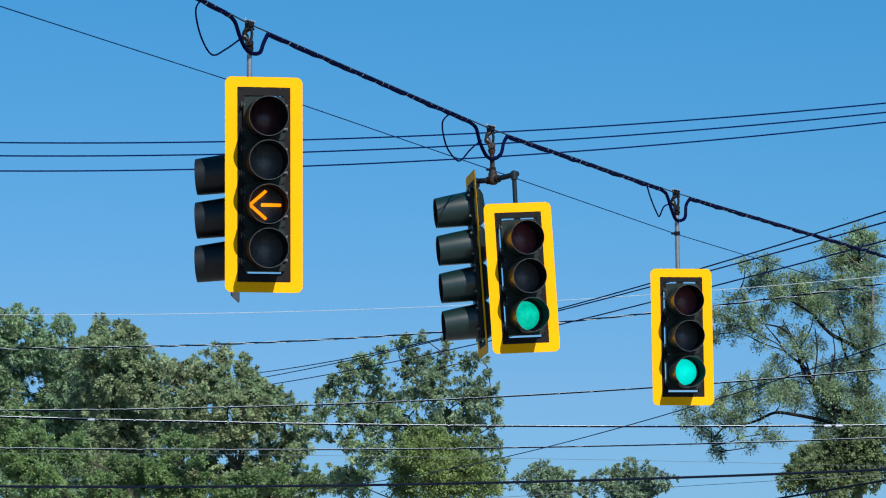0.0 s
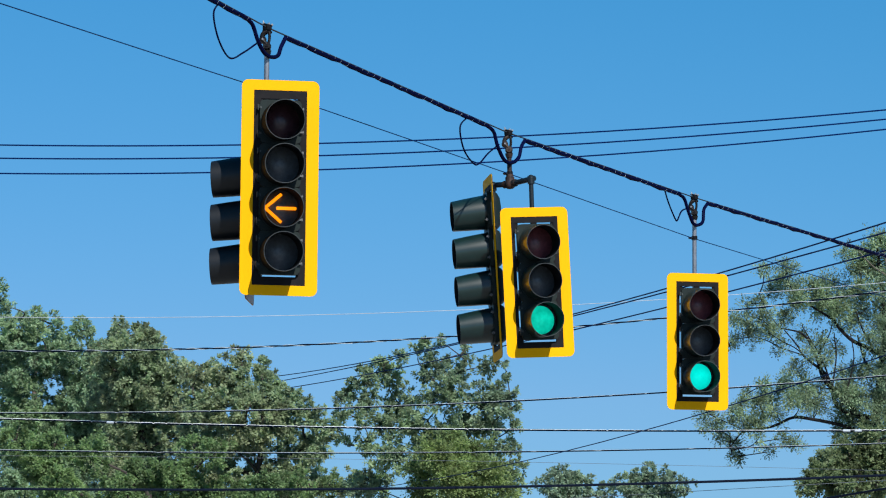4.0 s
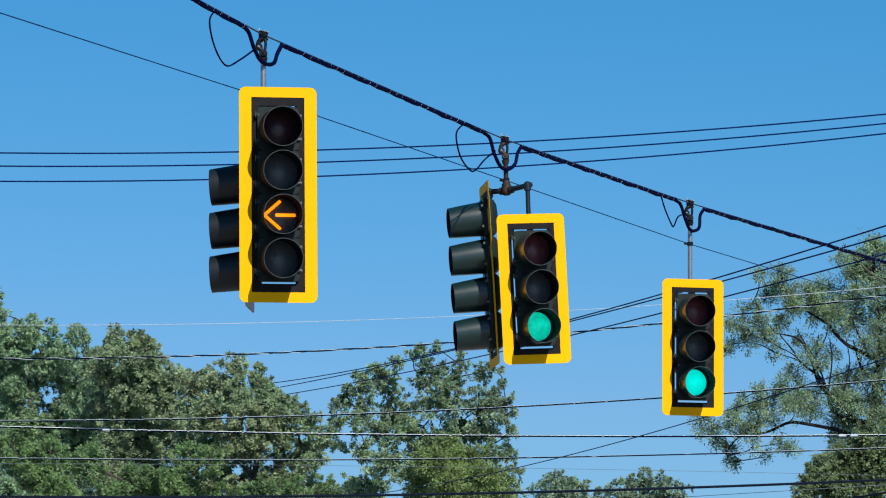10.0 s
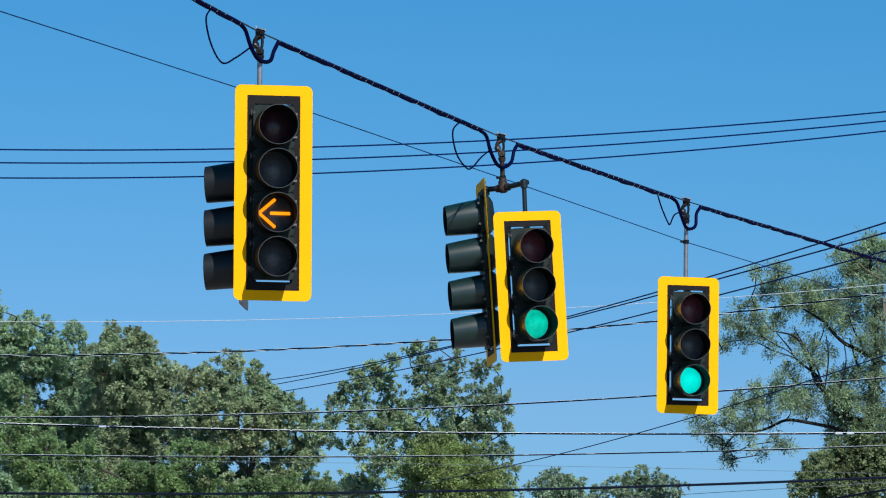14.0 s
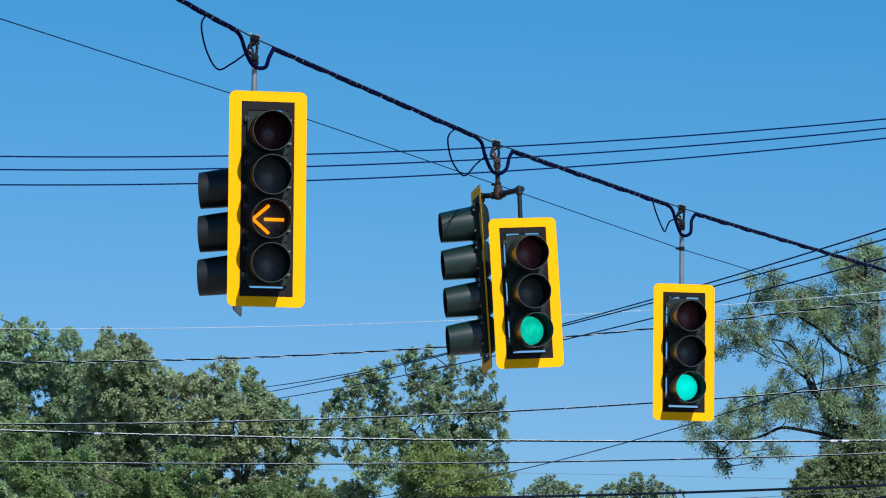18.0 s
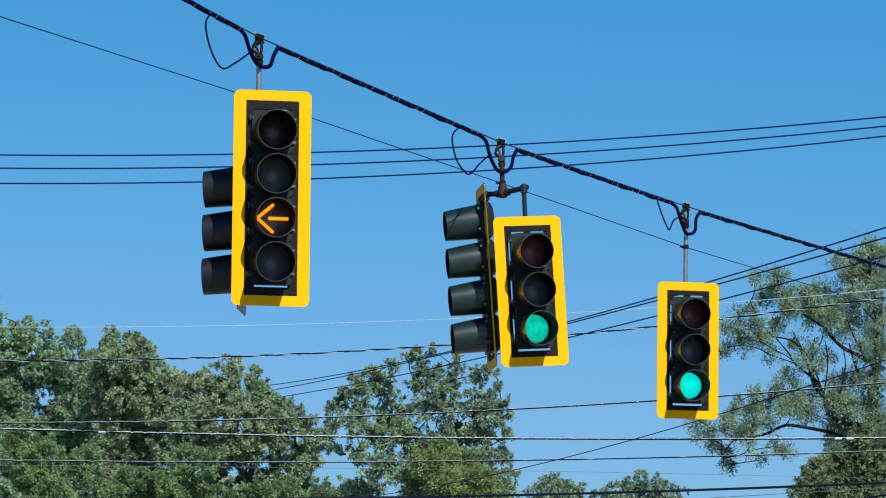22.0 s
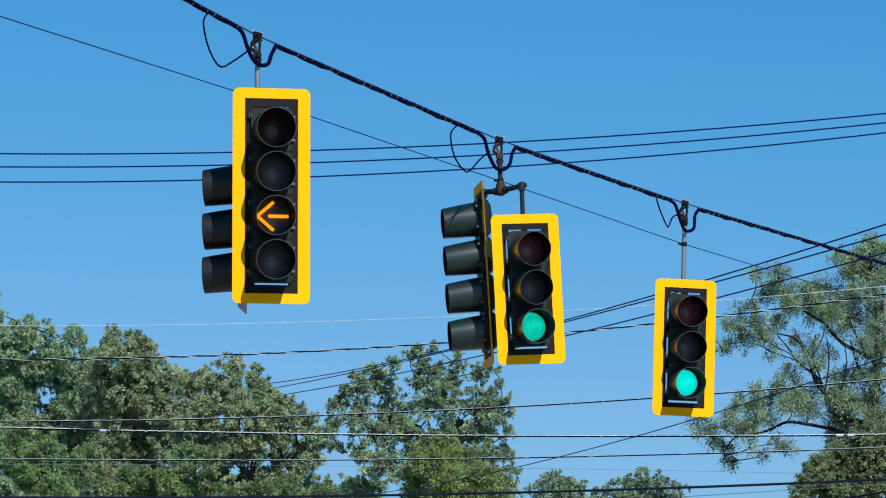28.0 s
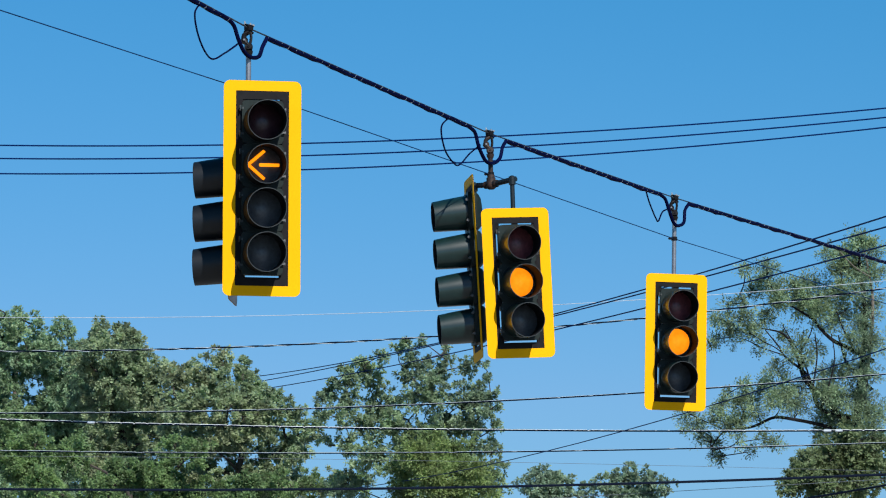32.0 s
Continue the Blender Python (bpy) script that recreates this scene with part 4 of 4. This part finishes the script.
def signal_head(parent, sections, at, kinds, pitch=PITCH, width=0.61, gap=0.024, visor="visor", tall=0.0, drop=4.0, aside=0.0):
    """One head that faces -y in its own space: housing, doors, lenses, visors, and a backplate with a yellow border. Returns the head."""
    h = sections * pitch
    tall = tall or h + 0.268
    bm = bmesh.new()
    for i in range(sections):
        z = h / 2 - pitch * (i + 0.5)
        rings = []
        for y, w, hh, r in ((0.0, 0.325, pitch - 0.004, 0.02), (0.045, 0.322, pitch - 0.006, 0.02), (0.075, 0.29, 0.31, 0.05), (0.1, 0.22, 0.25, 0.06), (0.112, 0.12, 0.15, 0.05)):
            rings.append([bm.verts.new((x, y, z + zz)) for x, zz in rounded(w, hh, r)])
        n = len(rings[0])
        for a, b in zip(rings, rings[1:]):
            for k in range(n):
                bm.faces.new((a[k], a[(k + 1) % n], b[(k + 1) % n], b[k]))
        bm.faces.new(rings[0])
        bm.faces.new(rings[-1])
    head = part("signal_head", bm, SHELL, parent, "dark green signal housing", True, at)
    # the plate stands clear of the housing; short bars hold it at the joints
    hole = [(x + aside, z) for x, z in rounded(0.325 + 2 * gap, h + (0.036 if gap > 0.01 else 0.026), 0.006)]
    bm = ring_plate(rounded(width - 0.004, tall - 0.004, 0.05), hole, 0.012, 0.016)
    for sx in (-1, 1):
        for j in range(sections + 1):
            box(bm, 0.06, 0.012, 0.11, (sx * (0.17 + gap / 2), 0.024, h / 2 - j * pitch), 0.003)
    box(bm, 0.05, 0.012, 0.06, (0.0, 0.024, h / 2 + 0.006), 0.003)
    part("backplate", bm, [PLATE, PLATE_BACK], head, "thin black backplate, bare metal behind")
    bm = ring_plate(rounded(width, tall, 0.052), rounded(0.422, tall - 0.163, 0.003), 0.0095, 0.0115)
    part("reflective_border", bm, YELLOW, head, "bright yellow reflective border")
    for i in range(sections):
        z = h / 2 - pitch * (i + 0.5)
        share("door", MESH["door"], head, pose(0, 0, z))
        share("lens", MESH[kinds[i]], head, pose(0, -0.012, z), "unlit dark red lens" if kinds[i] != "grey" else "unlit smoked lens")
        share("visor", MESH[visor], head, pose(0, -0.022, z, drop), "glossy black tunnel visor" if visor in ("wide_visor", "short_visor") else "dark green tunnel visor")
        for dz in (0.1, -0.085):
            share("latch", MESH["latch"], head, pose(0.164, -0.026, z + dz), "steel wing latch")
            share("hinge", MESH["hinge"], head, pose(-0.167, -0.02, z + dz * 1.1), "small dull hinge")
    return head


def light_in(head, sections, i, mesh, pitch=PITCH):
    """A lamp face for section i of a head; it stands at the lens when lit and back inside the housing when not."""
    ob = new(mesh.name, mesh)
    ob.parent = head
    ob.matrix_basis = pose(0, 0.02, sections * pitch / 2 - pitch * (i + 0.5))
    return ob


def span_hanger(top, rusty, pipe_end, pipe_mat, collar):
    """What hangs a signal from the span: clamp, balance adjuster and pipe."""
    iron = RUST if rusty else CAST
    bm = box(bmesh.new(), 0.07, 0.05, 0.045, (0, 0, -0.005), 0.008, pose(0, 0, 0, 0, 0, 48))
    box(bm, 0.1, 0.03, 0.014, (0, 0, 0.02), 0.004, pose(0, 0, 0, 0, 3, 48))
    box(bm, 0.09, 0.035, 0.02, (0, 0, -0.035), 0.005, pose(0, 0, 0, 0, 0, 48))
    clamp = part("span_clamp", bm, CAST, top, "cast span-wire clamp", True)
    for a, b, rise, lean in ((0.03, 0.03, 0.034, 0.01), (-0.025, -0.03, 0.05, -0.006), (0.004, 0.01, 0.042, 0.012)):
        bm = tube(bmesh.new(), [(a, b, 0.01), (a + lean, b, rise)], 0.0055, 8)
        tube(bm, [(a + lean * 0.3, b, 0.022), (a + lean * 0.6, b, 0.033)], 0.012, 6)
        part("bolt", bm, STEEL, clamp, "bright steel bolt")
    # an S-shaped chain of clevis, pin and socket; the two straps of the clevis leave a gap between them
    bm = tube(bmesh.new(), [(0, -0.042, -0.15), (0, -0.02, -0.152), (0, 0.02, -0.152), (0, 0.042, -0.15)], [0.026, 0.034, 0.034, 0.026], 12)
    box(bm, 0.046, 0.05, 0.05, (0.006, 0, -0.172), 0.014, pose(0, 0, 0, 0, -8, 0))
    tube(bm, [(0, 0, -0.185), (0, 0, -0.2), (0, 0, -0.222)], [0.036, 0.034, 0.027], 12)
    tube(bm, [(-0.034, -0.036, -0.098), (-0.034, -0.015, -0.1), (-0.034, 0.015, -0.1), (-0.034, 0.036, -0.098)], [0.022, 0.03, 0.03, 0.022], 12)
    adjuster = part("balance_adjuster", bm, iron, top, "weathered cast balance adjuster", True)
    for y in (-0.03, 0.03):
        strap = smooth_path([(0.0, y, -0.035), (-0.032, y, -0.055), (-0.04, y, -0.095), (-0.016, y, -0.125), (0.004, y, -0.15)], 4)
        part("clevis_strap", tube(bmesh.new(), strap, [0.012 + 0.006 * math.sin(math.pi * k / (len(strap) - 1)) for k in range(len(strap))], 8), iron, adjuster, "dark worn cast strap", True)
    strap = smooth_path([(0.014, -0.012, -0.035), (0.02, -0.016, -0.07), (0.018, -0.02, -0.105), (0.01, -0.03, -0.145)], 4)
    part("clevis_strap", tube(bmesh.new(), strap, 0.0115, 8), CAST, adjuster, "dark worn steel strap", True)
    for x, z in ((-0.034, -0.1), (0.0, -0.152)):
        part("bolt", tube(bmesh.new(), [(x, -0.048, z), (x, 0.048, z)], 0.009, 6), GALV if x else iron, adjuster, "worn steel bolt")
    part("hanger_pipe", tube(bmesh.new(), [(0, 0, -0.21), (0, 0, pipe_end)], 0.0215, 14), pipe_mat, top, "galvanised hanger pipe", True)
    bm = tube(bmesh.new(), [(0, 0, collar + 0.018), (0, 0, collar - 0.018)], 0.03, 12)
    box(bm, 0.05, 0.04, 0.02, (-0.035, -0.01, collar), 0.005)
    part("tether_clamp", bm, CAST, top, "small dark tether clamp", True)


def bracket(top, a, b, hub, drops, inset=0.0):
    """A pipe arm with a hub in the middle and an elbow and drop at each end."""
    bm = tube(bmesh.new(), smooth_path([a, hub, b], 4), 0.024, 12)
    arm = part("bracket_arm", bm, DARKPIPE, top, "dark painted pipe bracket arm", True)
    bm = bmesh.new()
    hub = Vector(hub)
    tube(bm, [hub + Vector((0, 0, z)) for z in (0.085, 0.06, 0.058, 0.035, 0.0, -0.03, -0.045)], [0.032, 0.034, 0.041, 0.041, 0.05, 0.044, 0.026], 14)
    d = (Vector(b) - Vector(a)).normalized()
    for k in (-1, 1):
        tube(bm, [hub + d * (0.03 * k), hub + d * (0.072 * k)], 0.034, 12)
    part("hub", bm, HUB_RUST, arm, "rust-streaked cast tee hub", True)
    for p, low, shift in zip((a, b), drops, (0, inset)):
        p = Vector(p) - Vector((shift, 0, 0))
        e = bmesh.new()
        bmesh.ops.create_uvsphere(e, u_segments=12, v_segments=8, radius=0.033, matrix=Matrix.Translation(p))
        tube(e, [p + Vector((0, 0, 0.02)), p - Vector((0, 0, 0.05))], 0.032, 12)
        part("elbow", e, DARKPIPE, arm, smooth=True)
        part("drop_pipe", tube(bmesh.new(), [p, (p.x, p.y, low)], 0.021, 12), DARKPIPE, arm, "dark painted drop pipe", True)


DARKPIPE = material("dark_painted_pipe", (0.008, 0.016, 0.022), 0.38, 0.0, vary=0.4, grain=30, stain=8, spec=0.4)
HUB_RUST = material("rust_streaked_hub", (0.052, 0.028, 0.02), 0.6, 0.0, vary=0.6, grain=40, stain=20, bump=0.4, tint=(0.008, 0.011, 0.014), spec=0.25)


def build_signals():
    meshes()
    out = []
    # four sections facing the traffic, three facing the side road
    s = thing("traffic_signal", "two-way hanging traffic signal with a four-section arrow head", "traffic light", "hanging signals", Matrix.Translation(HANGS[0]))
    span_hanger(s, False, -0.60, GALV, -0.504)
    bracket(s, (-0.10, 0.30, -0.60), (0.106, -0.07, -0.60), (0, 0, -0.60), (-0.9, -0.7))
    head = signal_head(s, 4, pose(0.121, -0.15, -1.301, 0, 0, 9.5), ["dim", "grey", "grey", "grey"], width=0.617, gap=-0.006, visor="wide_visor", tall=1.712)
    signal_head(s, 3, pose(-0.14, 0.33, -1.496, 0, 0, -94), ["red", "grey", "grey"], pitch=0.35, visor="short_visor", tall=1.327, drop=6.0)
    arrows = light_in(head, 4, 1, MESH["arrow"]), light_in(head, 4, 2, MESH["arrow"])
    out.append((s, arrows, head))
    # three sections facing the traffic, four facing the side road
    s = thing("traffic_signal", "two-way hanging traffic signal on a rusty pipe bracket", "traffic light", "hanging signals", Matrix.Translation(HANGS[1]))
    span_hanger(s, True, -0.44, RUST, -0.366)
    bracket(s, (-0.15, 0.1, -0.452), (0.212, -0.25, -0.448), (0, 0, -0.457), (-0.6, -0.9), 0.03)
    head2 = signal_head(s, 3, pose(0.206, -0.37, -1.386, 0, -1.0, 12), ["red", "grey", "grey"], pitch=0.34, gap=0.013, tall=1.328, aside=-0.004)
    signal_head(s, 4, pose(-0.19, 0.1, -1.2, 1.5, 0, -83), ["red", "grey", "grey", "grey"], pitch=0.337, visor="side_visor", tall=1.64, drop=5.0)
    out.append((s, head2))
    s = thing("traffic_signal", "single three-section hanging traffic signal on a pipe", "traffic light", "hanging signals", Matrix.Translation(HANGS[2]))
    span_hanger(s, False, -0.95, GALV, -0.402)
    head3 = signal_head(s, 3, pose(0.024, -0.13, -1.432, 0, 0, 10), ["red", "grey", "grey"], gap=0.0125, tall=1.336, aside=-0.004)
    out.append((s, head3))
    lamps = []
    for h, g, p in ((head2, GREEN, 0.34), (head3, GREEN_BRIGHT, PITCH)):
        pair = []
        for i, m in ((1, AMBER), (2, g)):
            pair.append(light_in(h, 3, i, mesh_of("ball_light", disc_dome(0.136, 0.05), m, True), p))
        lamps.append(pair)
    for o in arrows:
        tagged(o, "amber arrow light")
    for a, g in lamps:
        tagged(a, "round amber light"), tagged(g, "round green light")
    return [o[0] for o in out], arrows, lamps


build_ground()
build_trees()
build_wires()
build_poles()
span = build_span()
tether = build_tether()
signals, arrow_lights, ball_lights = build_signals()

# ---- what moves: seconds, shift across, shift up, and lean in degrees, as the wind sways each signal ----
SWAY = [
    [
        (0, 0.018, 0.003, -0.31), (0.5, 0.004, -0.005, 0.18), (1, -0.009, -0.007, 0.21), (1.5, -0.010, -0.000, 0.24), (2, 0.003, -0.005, 0.37), (2.5, 0.026, 0.003, 0.35),
    (4.5, -0.002, 0.005, 0.31), (5, 0.005, -0.002, 0.20), (5.5, 0.009, 0.002, -0.27), (6, 0.014, 0.003, -0.35), (6.5, 0.016, -0.002, 0.18), (7, 0.010, -0.000, 0.31),
    (7.5, 0.000, -0.000, -0.03), (8, 0.003, -0.002, 0.16), (8.5, -0.006, -0.002, 0.26), (9, 0.000, -0.000, 0.60), (9.5, 0.007, -0.001, 0.22), (10, 0.013, 0.003, -0.48),
    (10.5, 0.021, 0.005, -0.31), (11, 0.013, 0.001, 0.08), (11.5, 0.009, -0.000, 0.53), (12, -0.002, 0.003, 0.33), (12.5, -0.007, -0.002, 0.30), (13, -0.001, -0.003, 0.86),
    (13.5, 0.003, 0.000, 0.70), (14, 0.012, -0.005, 0.10), (14.5, 0.010, 0.002, -0.37), (16.5, -0.006, 0.000, -0.19), (17, 0.003, -0.002, -0.01), (17.5, 0.003, -0.000, 0.18),
    (18, 0.006, 0.003, 0.29), (18.5, 0.008, 0.000, -0.29), (19, 0.002, -0.001, -0.41), (19.5, -0.003, 0.003, 0.13), (20, -0.006, -0.002, 0.34), (20.5, 0.000, -0.005, 0.25),
    (21, 0.002, 0.002, -0.11), (21.5, 0.002, -0.002, -0.06), (22, 0.013, -0.003, 0.46), (22.5, -0.001, -0.001, 0.25), (23, 0.003, -0.004, 0.36), (23.5, -0.003, -0.007, 0.21),
    (24, -0.009, -0.000, 0.45), (24.5, 0.004, -0.003, 0.73), (25, 0.010, -0.000, 0.14), (25.5, 0.015, 0.003, -0.04), (27.5, -0.008, -0.007, 0.24), (28, -0.006, -0.002, -0.03),
    (28.5, 0.006, -0.000, 0.33), (29, 0.004, -0.003, -0.10), (29.5, 0.008, -0.002, -0.22), (30, 0.001, 0.003, -0.08), (30.5, -0.012, -0.001, 0.39), (31, -0.006, -0.003, 0.48),
    (31.5, -0.003, 0.002, -0.15), (32, 0.007, 0.001, -0.07),
    ],
    [
        (0, 0.020, 0.005, -2.64), (0.5, 0.005, -0.002, -2.55), (1, -0.010, -0.004, -2.03), (1.5, -0.010, -0.003, -1.68), (2, 0.003, -0.006, -1.81), (2.5, 0.024, 0.005, -2.62),
    (4.5, 0.000, 0.001, -1.87), (5, 0.002, -0.003, -2.49), (5.5, 0.009, 0.001, -2.42), (6, 0.012, -0.002, -2.01), (6.5, 0.018, -0.001, -2.07), (7, 0.013, 0.001, -2.30),
    (7.5, 0.006, -0.002, -2.15), (8, 0.002, -0.003, -1.77), (8.5, -0.006, -0.002, -2.06), (9, 0.000, 0.000, -2.00), (9.5, 0.010, -0.001, -1.74), (10, 0.017, -0.001, -1.89),
    (10.5, 0.024, 0.002, -2.14), (11, 0.017, 0.004, -2.62), (11.5, 0.009, 0.001, -2.13), (12, -0.003, 0.000, -1.57), (12.5, -0.008, -0.004, -1.49), (13, -0.001, -0.003, -1.72),
    (13.5, 0.005, 0.002, -2.38), (14, 0.012, -0.003, -2.19), (14.5, 0.011, -0.003, -1.69), (16.5, -0.011, -0.001, -1.81), (17, -0.001, -0.002, -1.78), (17.5, 0.003, 0.000, -2.30),
    (18, 0.011, 0.002, -2.31), (18.5, 0.008, -0.001, -2.19), (19, -0.000, -0.004, -1.96), (19.5, -0.006, 0.003, -2.09), (20, -0.011, -0.001, -2.26), (20.5, -0.005, -0.005, -1.88),
    (21, 0.001, 0.001, -1.99), (21.5, 0.007, -0.002, -2.50), (22, 0.016, -0.001, -2.36), (22.5, -0.005, -0.001, -2.12), (23, -0.004, -0.005, -1.47), (23.5, -0.006, -0.006, -1.71),
    (24, -0.002, 0.003, -2.19), (24.5, 0.010, -0.005, -2.09), (25, 0.013, -0.000, -1.84), (25.5, 0.015, 0.003, -1.77), (27.5, -0.015, -0.007, -1.54), (28, -0.006, -0.003, -1.85),
    (28.5, 0.007, 0.000, -2.54), (29, 0.011, -0.002, -2.71), (29.5, 0.015, -0.004, -1.97), (30, 0.004, 0.001, -1.76), (30.5, -0.011, -0.001, -1.95), (31, -0.009, -0.001, -1.85),
    (31.5, -0.001, -0.002, -1.69), (32, 0.007, -0.001, -1.83),
    ],
    [
        (0, 0.019, 0.007, -0.87), (0.5, 0.003, -0.000, 0.45), (1, -0.014, -0.002, 1.46), (1.5, -0.009, -0.001, 0.94), (2, 0.002, -0.002, -0.30), (2.5, 0.016, 0.006, -0.20),
    (4.5, 0.003, 0.005, 0.42), (5, -0.000, -0.005, 1.05), (5.5, 0.007, 0.003, 0.53), (6, 0.013, 0.001, -0.45), (6.5, 0.019, 0.002, -0.02), (7, 0.015, -0.001, 0.92),
    (7.5, 0.002, -0.001, 0.48), (8, -0.001, -0.002, 0.47), (8.5, -0.008, -0.001, 0.69), (9, 0.000, -0.000, 1.30), (9.5, 0.008, 0.000, 1.22), (10, 0.013, 0.002, 0.44),
    (10.5, 0.021, 0.004, 0.06), (11, 0.017, 0.004, 0.09), (11.5, 0.005, 0.002, 0.68), (12, -0.003, 0.003, 1.13), (12.5, -0.004, -0.002, 0.91), (13, 0.002, 0.000, 0.45),
    (13.5, 0.005, 0.001, 0.42), (14, 0.009, -0.002, 0.85), (14.5, 0.009, 0.000, 0.95), (16.5, -0.012, 0.001, 1.31), (17, -0.004, -0.000, 0.92), (17.5, 0.000, -0.002, 0.17),
    (18, 0.011, 0.004, 0.62), (18.5, 0.008, 0.002, 0.87), (19, -0.003, -0.003, 0.95), (19.5, -0.005, 0.002, 1.35), (20, -0.013, -0.002, 1.14), (20.5, -0.004, -0.002, 1.16),
    (21, 0.002, -0.001, 0.73), (21.5, 0.008, 0.000, 0.47), (22, 0.012, -0.001, 0.72), (22.5, -0.004, 0.000, 0.55), (23, -0.006, -0.002, 0.87), (23.5, -0.008, -0.004, 1.04),
    (24, -0.005, 0.001, 1.02), (24.5, 0.007, -0.001, 0.76), (25, 0.009, 0.002, 0.22), (25.5, 0.016, 0.004, 0.77), (27.5, -0.011, -0.002, 1.08), (28, -0.006, -0.003, 1.81),
    (28.5, 0.003, 0.001, 1.13), (29, 0.012, 0.000, -0.10), (29.5, 0.015, 0.003, 0.15), (30, 0.002, 0.000, 1.28), (30.5, -0.011, -0.001, 1.96), (31, -0.010, 0.001, 1.32),
    (31.5, -0.004, 0.000, 0.60), (32, 0.003, -0.000, 0.91),
    ],
]
SPAN_SWAY = [
    (0, 0.019, 0.005), (0.5, 0.004, -0.003), (1, -0.011, -0.004), (1.5, -0.010, -0.001), (2, 0.003, -0.004), (2.5, 0.022, 0.005),
    (4.5, 0.000, 0.004), (5, 0.002, -0.003), (5.5, 0.009, 0.002), (6, 0.013, 0.001), (6.5, 0.017, -0.000), (7, 0.012, -0.000),
    (7.5, 0.003, -0.001), (8, 0.001, -0.002), (8.5, -0.007, -0.002), (9, 0.000, 0.000), (9.5, 0.008, -0.001), (10, 0.015, 0.001),
    (10.5, 0.022, 0.004), (11, 0.016, 0.003), (11.5, 0.008, 0.001), (12, -0.003, 0.002), (12.5, -0.006, -0.002), (13, 0.000, -0.002),
    (13.5, 0.004, 0.001), (14, 0.011, -0.003), (14.5, 0.010, -0.000), (16.5, -0.009, -0.000), (17, -0.001, -0.002), (17.5, 0.002, -0.001),
    (18, 0.010, 0.003), (18.5, 0.008, 0.000), (19, -0.000, -0.003), (19.5, -0.005, 0.002), (20, -0.010, -0.001), (20.5, -0.003, -0.004),
    (21, 0.002, 0.001), (21.5, 0.006, -0.001), (22, 0.014, -0.002), (22.5, -0.003, -0.001), (23, -0.003, -0.004), (23.5, -0.006, -0.005),
    (24, -0.005, 0.001), (24.5, 0.007, -0.003), (25, 0.011, 0.000), (25.5, 0.016, 0.003), (27.5, -0.011, -0.005), (28, -0.006, -0.003),
    (28.5, 0.005, 0.000), (29, 0.009, -0.002), (29.5, 0.012, -0.001), (30, 0.002, 0.001), (30.5, -0.011, -0.001), (31, -0.008, -0.001),
    (31.5, -0.002, 0.000), (32, 0.006, -0.000),
]


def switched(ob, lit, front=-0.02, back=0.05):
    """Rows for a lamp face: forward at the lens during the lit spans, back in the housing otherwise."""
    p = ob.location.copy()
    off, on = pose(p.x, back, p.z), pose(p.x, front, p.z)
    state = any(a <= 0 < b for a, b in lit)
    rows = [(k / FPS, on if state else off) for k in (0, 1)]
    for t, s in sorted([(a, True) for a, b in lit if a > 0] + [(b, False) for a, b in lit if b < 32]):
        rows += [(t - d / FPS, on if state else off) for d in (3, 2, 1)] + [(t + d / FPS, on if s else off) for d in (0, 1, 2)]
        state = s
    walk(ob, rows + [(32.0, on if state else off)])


def motions():
    for thing_, hang, rows in zip(signals, HANGS, SWAY):
        walk(thing_, [(t, pose(hang.x + x, hang.y, hang.z + z, 0, r, 0)) for t, x, z, r in rows])
    for thing_ in (span, tether):
        o = thing_.location.copy()
        walk(thing_, [(t, pose(o.x + x, o.y, o.z + z)) for t, x, z in SPAN_SWAY])
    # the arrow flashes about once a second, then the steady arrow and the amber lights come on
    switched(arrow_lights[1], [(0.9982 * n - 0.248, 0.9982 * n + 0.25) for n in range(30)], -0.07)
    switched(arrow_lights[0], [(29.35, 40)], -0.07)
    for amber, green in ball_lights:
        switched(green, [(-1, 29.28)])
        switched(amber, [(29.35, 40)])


motions()
